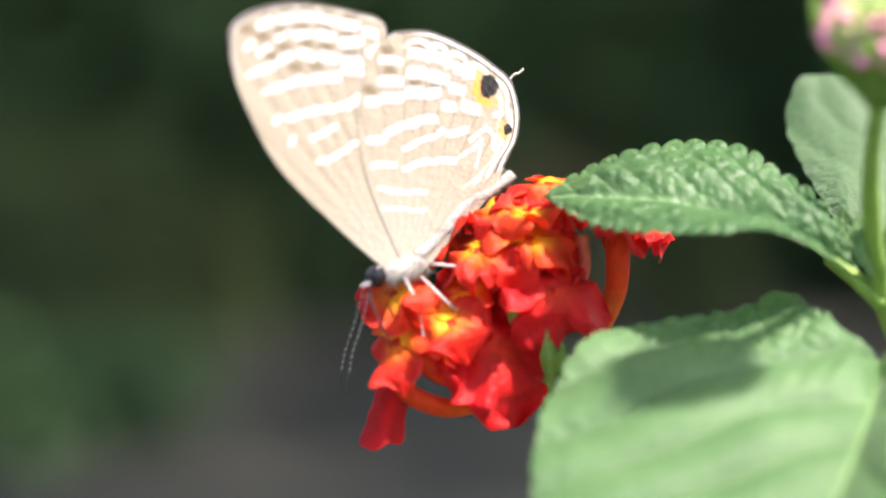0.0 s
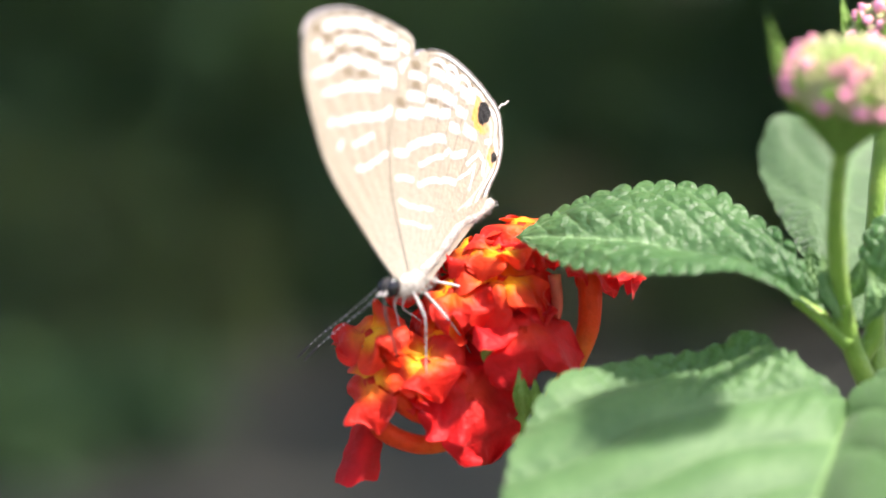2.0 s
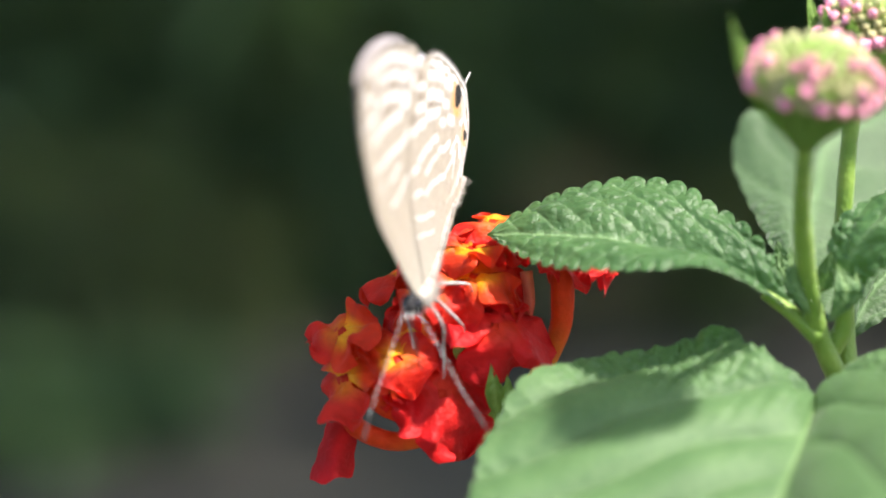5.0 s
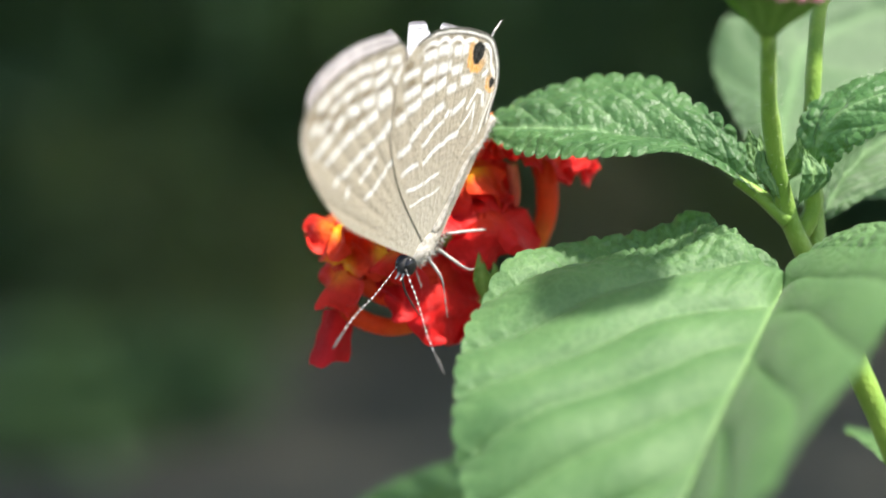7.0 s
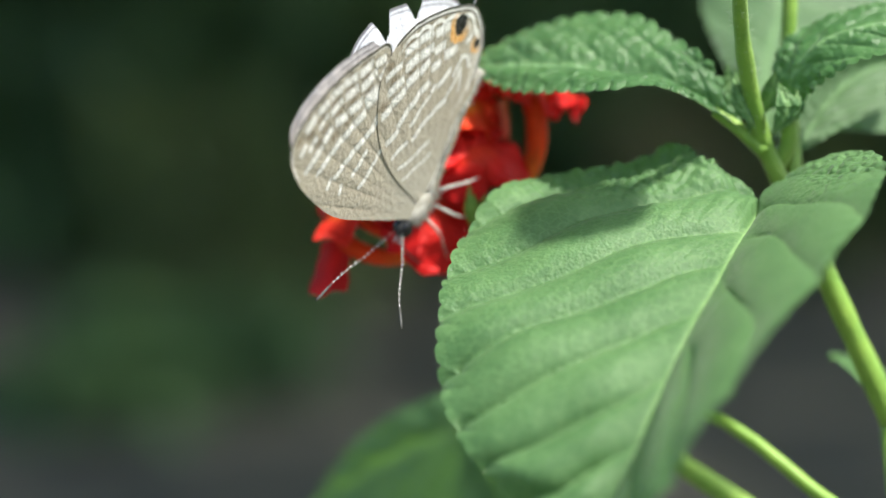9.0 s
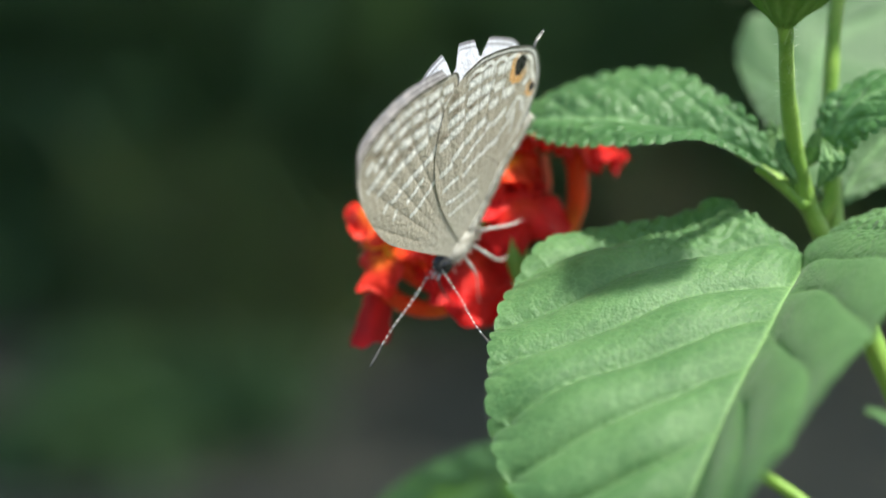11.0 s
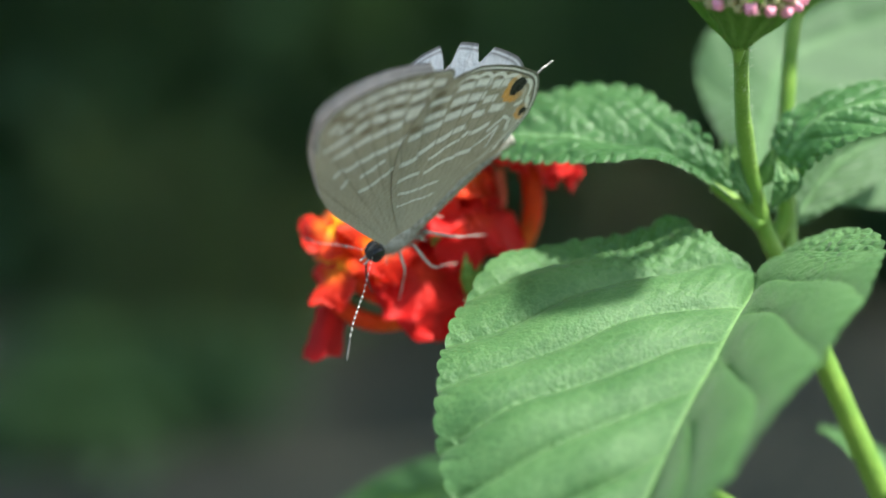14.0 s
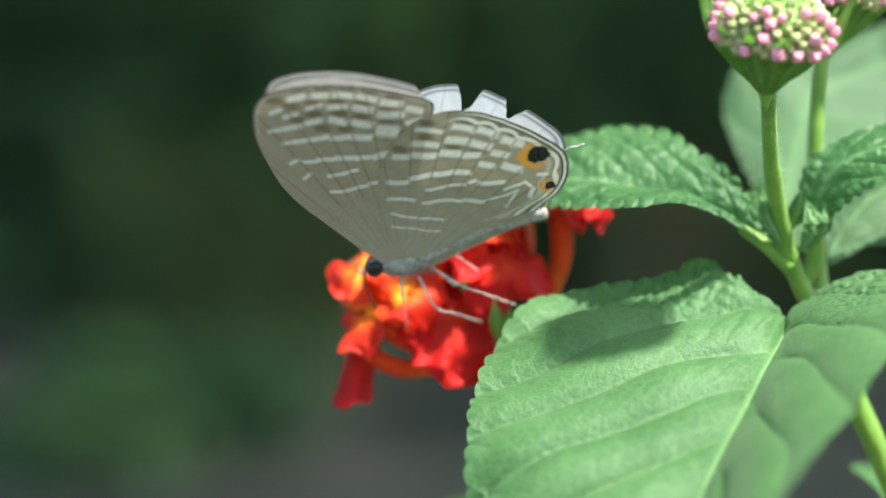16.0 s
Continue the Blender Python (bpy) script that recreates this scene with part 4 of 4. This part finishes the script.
def leaf_cloud(name, count, where, size, material, seed):
    """Many small folded leaves at the places that where(rng) gives."""
    rng = random.Random(seed)
    verts, faces = [], []
    for _ in range(count):
        c = Vector(where(rng))
        d = Vector((rng.uniform(-1, 1), rng.uniform(-1, 1), rng.uniform(-0.9, 0.4))).normalized()
        s = d.cross(Vector((rng.uniform(-0.4, 0.4), rng.uniform(-0.4, 0.4), 1))).normalized()
        up = s.cross(d)
        l, w = size * rng.uniform(0.6, 1.3), size * rng.uniform(0.22, 0.36)
        k = len(verts)
        verts += [c, c + d * l * 0.5 + up * w * 0.2, c + d * l - up * w * 0.3, c + d * l * 0.45 + s * w + up * w * 0.5, c + d * l * 0.45 - s * w + up * w * 0.5]
        faces += [(k, k + 3, k + 1), (k + 3, k + 2, k + 1), (k, k + 1, k + 4), (k + 1, k + 2, k + 4)]
    return to_mesh(name, verts, faces, material)


def shrub(x, y, wide, deep, high, count, size, label, material, seed):
    """A leafy shrub with several stems; millimetres, on the ground."""
    ob = tagged(new("shrub"), label, "shrub", "shrubs behind the flower")
    ob.location = (x * MM, y * MM, 0)
    rng = random.Random(seed)

    def place(r):
        while True:
            q = Vector((r.uniform(-1, 1), r.uniform(-1, 1), r.uniform(0, 1)))
            bump_r = 0.85 + 0.3 * noise.noise(q * 2.2 + Vector((seed, 0, 0)))
            if math.hypot(q.x, q.y) < bump_r and q.z < bump_r:
                return (q.x * wide, q.y * deep, q.z * high + 20)
    for _ in range(6):
        bx, by = rng.uniform(-0.4, 0.4) * wide, rng.uniform(-0.4, 0.4) * deep
        tube("branch", [(bx * 0.3, by * 0.3, -20), (bx * 0.7, by * 0.7, high * 0.4), (bx, by, high * 0.85)], 14, 5, BARK, ob, "", 12, 8)
    tagged(part("foliage", leaf_cloud("foliage", count, place, size, material, seed), ob), kind="stuff")
    return ob


def unseen_shade_tree(x, y, seed):
    """Unseen tree added so its dense crown keeps the ground behind the flower shaded."""
    ob = tagged(new("tree"), "unseen broad tree with a dense dark green crown, added to shade the background", "tree")
    ob.location = (x * MM, y * MM, 0)
    rng = random.Random(seed)
    tube("trunk", [(0, 0, -40), (60, 30, 900), (-140, 60, 2100), (-400, 0, 3300)], 170, 80, BARK, ob, "rough brown trunk of the unseen tree", 24, 14, 8)
    for k in range(7):
        a = k * 0.9 + rng.uniform(-0.2, 0.2)
        tube("limb", [(0, 20, 2000 + 150 * k), (math.cos(a) * 900 - 500, math.sin(a) * 700 - 100, 2700 + 100 * k), (math.cos(a) * 2500 - 1200, math.sin(a) * 1700 - 200, 2900 + 120 * k)], 60, 18, BARK, ob, "", 14, 8)

    def place(r):
        a, q = r.uniform(0, 2 * math.pi), math.sqrt(r.random())
        return (math.cos(a) * q * 4200 - 1300, math.sin(a) * q * 2700 - 300, 2400 + 1500 * r.random() * (1.1 - q * q))
    tagged(part("crown", leaf_cloud("crown", 10800, place, 190, HEDGE, seed), ob), kind="stuff")
    return ob


def build_distance():
    ground_sheet()
    unseen_shade_tree(2000, 3400, 3)
    for row, (dist, step_x, high) in enumerate(((4900, 700, 900), (6200, 1000, 3000))):
        for k in range(7):
            shrub(-3 * step_x + step_x * k + 220 * row, dist + 220 * math.sin(k * 2.1), 560 + 350 * row, 480, high + 180 * math.sin(k * 1.3), 6000, 100 + 50 * row, "dark green leafy shrub in the shade", HEDGE, 20 + k + 10 * row)
    for x, y, wide, high, material, label, seed in (
            (-520, 3750, 190, 430, GRASS, "low olive green shrub beside the bare soil", 41),
            (-330, 4150, 120, 300, GRASS, "low olive green shrub beside the bare soil", 44),
            (-470, 3150, 230, 130, HEDGE, "creeping dark green plant on the soil", 45),
            (-120, 4500, 110, 520, HEDGE, "small dark green shrub in the shade", 42),
            (-570, 2930, 170, 90, HEDGE, "creeping dark green plant on the soil", 46),
            (590, 4350, 170, 300, GRASS, "low olive green shrub in the shade", 47),
            (330, 4300, 150, 330, STRAW, "half-dry brownish shrub in the shade", 43)):
        shrub(x, y, wide, wide * 0.8, high, 900, 55, label, material, seed)


build_stems()
build_leaves()
build_flower()
bud_head((26.45, -19.00, 15.88), (0.08, -0.3, 1), 8.4, "flower head in bud, pink and lime", 7, 2.0)
bud_head((32.86, -4.35, 18.4), (0.15, 0.0, 1), 7.6, "smaller flower head in bud, pink and lime", 8, 1.5)
build_butterfly()
build_distance()


def antenna_rows(root, aims):
    out = []
    for t, d in aims:
        q = Vector((0, -1, 0)).rotation_difference(Vector(d).normalized())
        out.append((t, Matrix.LocRotScale(Vector(root) * MM, q, None)))
    return out


def motions():
    walk(butterfly, [
        (0.0, spot(-2.92, -3.83, 3.21, 85.4, 5.2, 33.9)),
        (0.5, spot(-1.49, -5.43, 5.55, 82.6, 3.4, 51.8)),
        (1.0, spot(-0.91, -4.98, 5.14, 82.1, 8.5, 50.6)),
        (1.5, spot(-0.79, -5.42, 5.20, 89.3, 9.8, 50.3)),
        (2.0, spot(-0.71, -5.35, 5.15, 87.8, 11.6, 53.2)),
        (2.5, spot(0.52, -6.35, 5.26, 91.3, 4.7, 63.9)),
        (3.0, spot(-0.02, -6.78, 5.71, 88.5, 14.9, 58.8)),
        (3.5, spot(0.97, -7.64, 5.66, 90.8, 7.1, 70.8)),
        (6.0, spot(2.23, -9.65, 1.79, 86.9, -14.7, 68.8)),
        (6.5, spot(2.08, -9.68, -0.31, 81.6, -31.4, 65.8)),
        (7.0, spot(2.89, -8.77, 0.00, 102.2, -15.9, 54.2)),
        (7.5, spot(4.03, -7.75, -1.69, 103.8, -35.2, 52.7)),
        (8.0, spot(3.58, -7.03, -2.82, 109.3, -35.7, 50.0)),
        (10.5, spot(3.00, -9.76, -0.87, 107.6, -19.2, 53.4)),
        (11.0, spot(2.95, -9.61, -0.92, 112.2, -24.3, 51.9)),
        (11.5, spot(2.84, -10.14, -0.94, 109.9, -24.2, 52.5)),
        (12.0, spot(2.80, -10.49, -0.83, 108.9, -23.2, 53.7)),
        (12.5, spot(2.74, -10.91, -0.53, 107.9, -25.7, 55.7)),
        (13.0, spot(2.74, -11.32, -0.48, 110.7, -24.9, 53.6)),
        (13.5, spot(2.48, -12.20, 0.26, 117.0, -17.5, 50.1)),
        (14.0, spot(2.12, -12.56, 1.02, 126.7, -11.4, 44.8)),
        (14.5, spot(1.07, -12.18, 2.33, 128.9, 8.7, 27.9)),
        (15.0, spot(1.18, -11.88, 2.32, 131.7, 9.7, 26.1)),
        (15.5, spot(1.06, -10.67, 2.44, 130.5, 9.9, 21.4)),
        (16.0, spot(0.45, -10.60, 2.41, 131.7, 8.2, 16.2)),
    ])
    walk(moving[0], [(t, pose(0, 0, 0, 0, 0, a)) for t, a in ((0.0, 0.5), (1.5, 1.0), (3.5, 1.5), (6.0, 1.0), (6.5, 3.0), (7.0, 1.2), (8.0, -0.5), (10.5, -1.5), (13.0, -1.5), (14.0, -2.6), (15.0, -1.0), (16.0, -0.3))])
    walk(moving[1], [(t, hinge(a) @ pose(0, 0, 0, 0, 0, -4.5 * smooth_step(4.0, 7.0, t) + 1.5 * smooth_step(13.0, 14.5, t))) for t, a in ((0.0, 0.7), (3.5, 0.7), (6.0, 0.4), (7.0, 0.3), (12.0, 0.3), (13.0, 0.2), (14.0, -0.8), (16.0, -1.0))])
    walk(moving[2], [(t, hinge(a)) for t, a in ((0.0, 0.5), (3.5, 0.5), (6.0, -8.0), (6.5, -11.0), (7.0, -9.5), (8.0, -10.5), (10.5, -8.0), (12.0, -7.5), (14.0, -9.5), (15.5, -9.0), (16.0, -8.5))])
    walk(antennae[0], antenna_rows(ANTENNA_ROOTS[0], [
        (0.0, (1.0, -7.9, -4.2)), (0.5, (6.1, -2.9, -6.0)), (1.0, (2.6, -6.7, -5.4)), (1.5, (0.4, -5.2, -7.4)), (2.0, (1.0, -5.1, -7.3)), (2.5, (3.9, -5.1, -6.3)), (3.0, (1.5, -4.8, -7.4)), (3.5, (5.4, -5.7, -4.5)),
        (6.5, (-6.8, -1.5, 5.7)), (7.0, (-5.3, -3.5, 6.4)), (7.5, (-8.1, -0.9, 3.8)), (8.0, (-8.5, -0.6, 2.9)), (10.5, (-4.7, 0.7, 7.7)), (11.0, (-5.0, -0.1, 7.5)), (11.5, (-5.2, -0.2, 7.3)), (12.0, (-6.6, 0.1, 6.1)),
        (12.5, (-5.9, -2.1, 6.5)), (13.0, (-6.3, -0.7, 6.3)), (13.5, (-6.0, -3.1, 5.9)), (14.0, (-6.8, -1.9, 5.6)), (14.5, (0.5, -7.5, -4.0)), (15.0, (0.8, -7.5, -5.0)), (16.0, (1.0, -7.5, -5.5)),
    ]))
    walk(antennae[1], antenna_rows(ANTENNA_ROOTS[1], [
        (0.0, (0.9, -7.8, -4.4)), (0.5, (6.1, -2.7, -6.0)), (1.0, (2.8, -6.6, -5.5)), (1.5, (0.4, -5.1, -7.4)), (2.0, (1.1, -5.0, -7.4)), (2.5, (4.0, -5.0, -6.3)), (3.0, (1.6, -4.7, -7.5)), (3.5, (5.5, -5.5, -4.4)),
        (6.5, (-9.0, -0.8, 0.1)), (7.0, (-8.8, -1.8, 0.9)), (7.5, (-8.7, 2.2, -0.2)), (8.0, (-8.5, 3.0, -0.4)), (10.5, (-8.0, -4.1, 0.4)), (11.0, (-8.5, -3.0, 0.5)), (11.5, (-8.3, -3.5, -0.0)), (12.0, (-8.7, -2.1, -0.4)),
        (12.5, (-8.6, -2.5, -0.6)), (13.0, (-8.7, -2.3, 0.0)), (13.5, (0.5, -6.0, -6.5)), (14.0, (1.5, -5.5, -7.0)), (14.5, (0.5, -6.5, -6.0)), (16.0, (0.5, -6.5, -6.0)),
    ]))


motions()
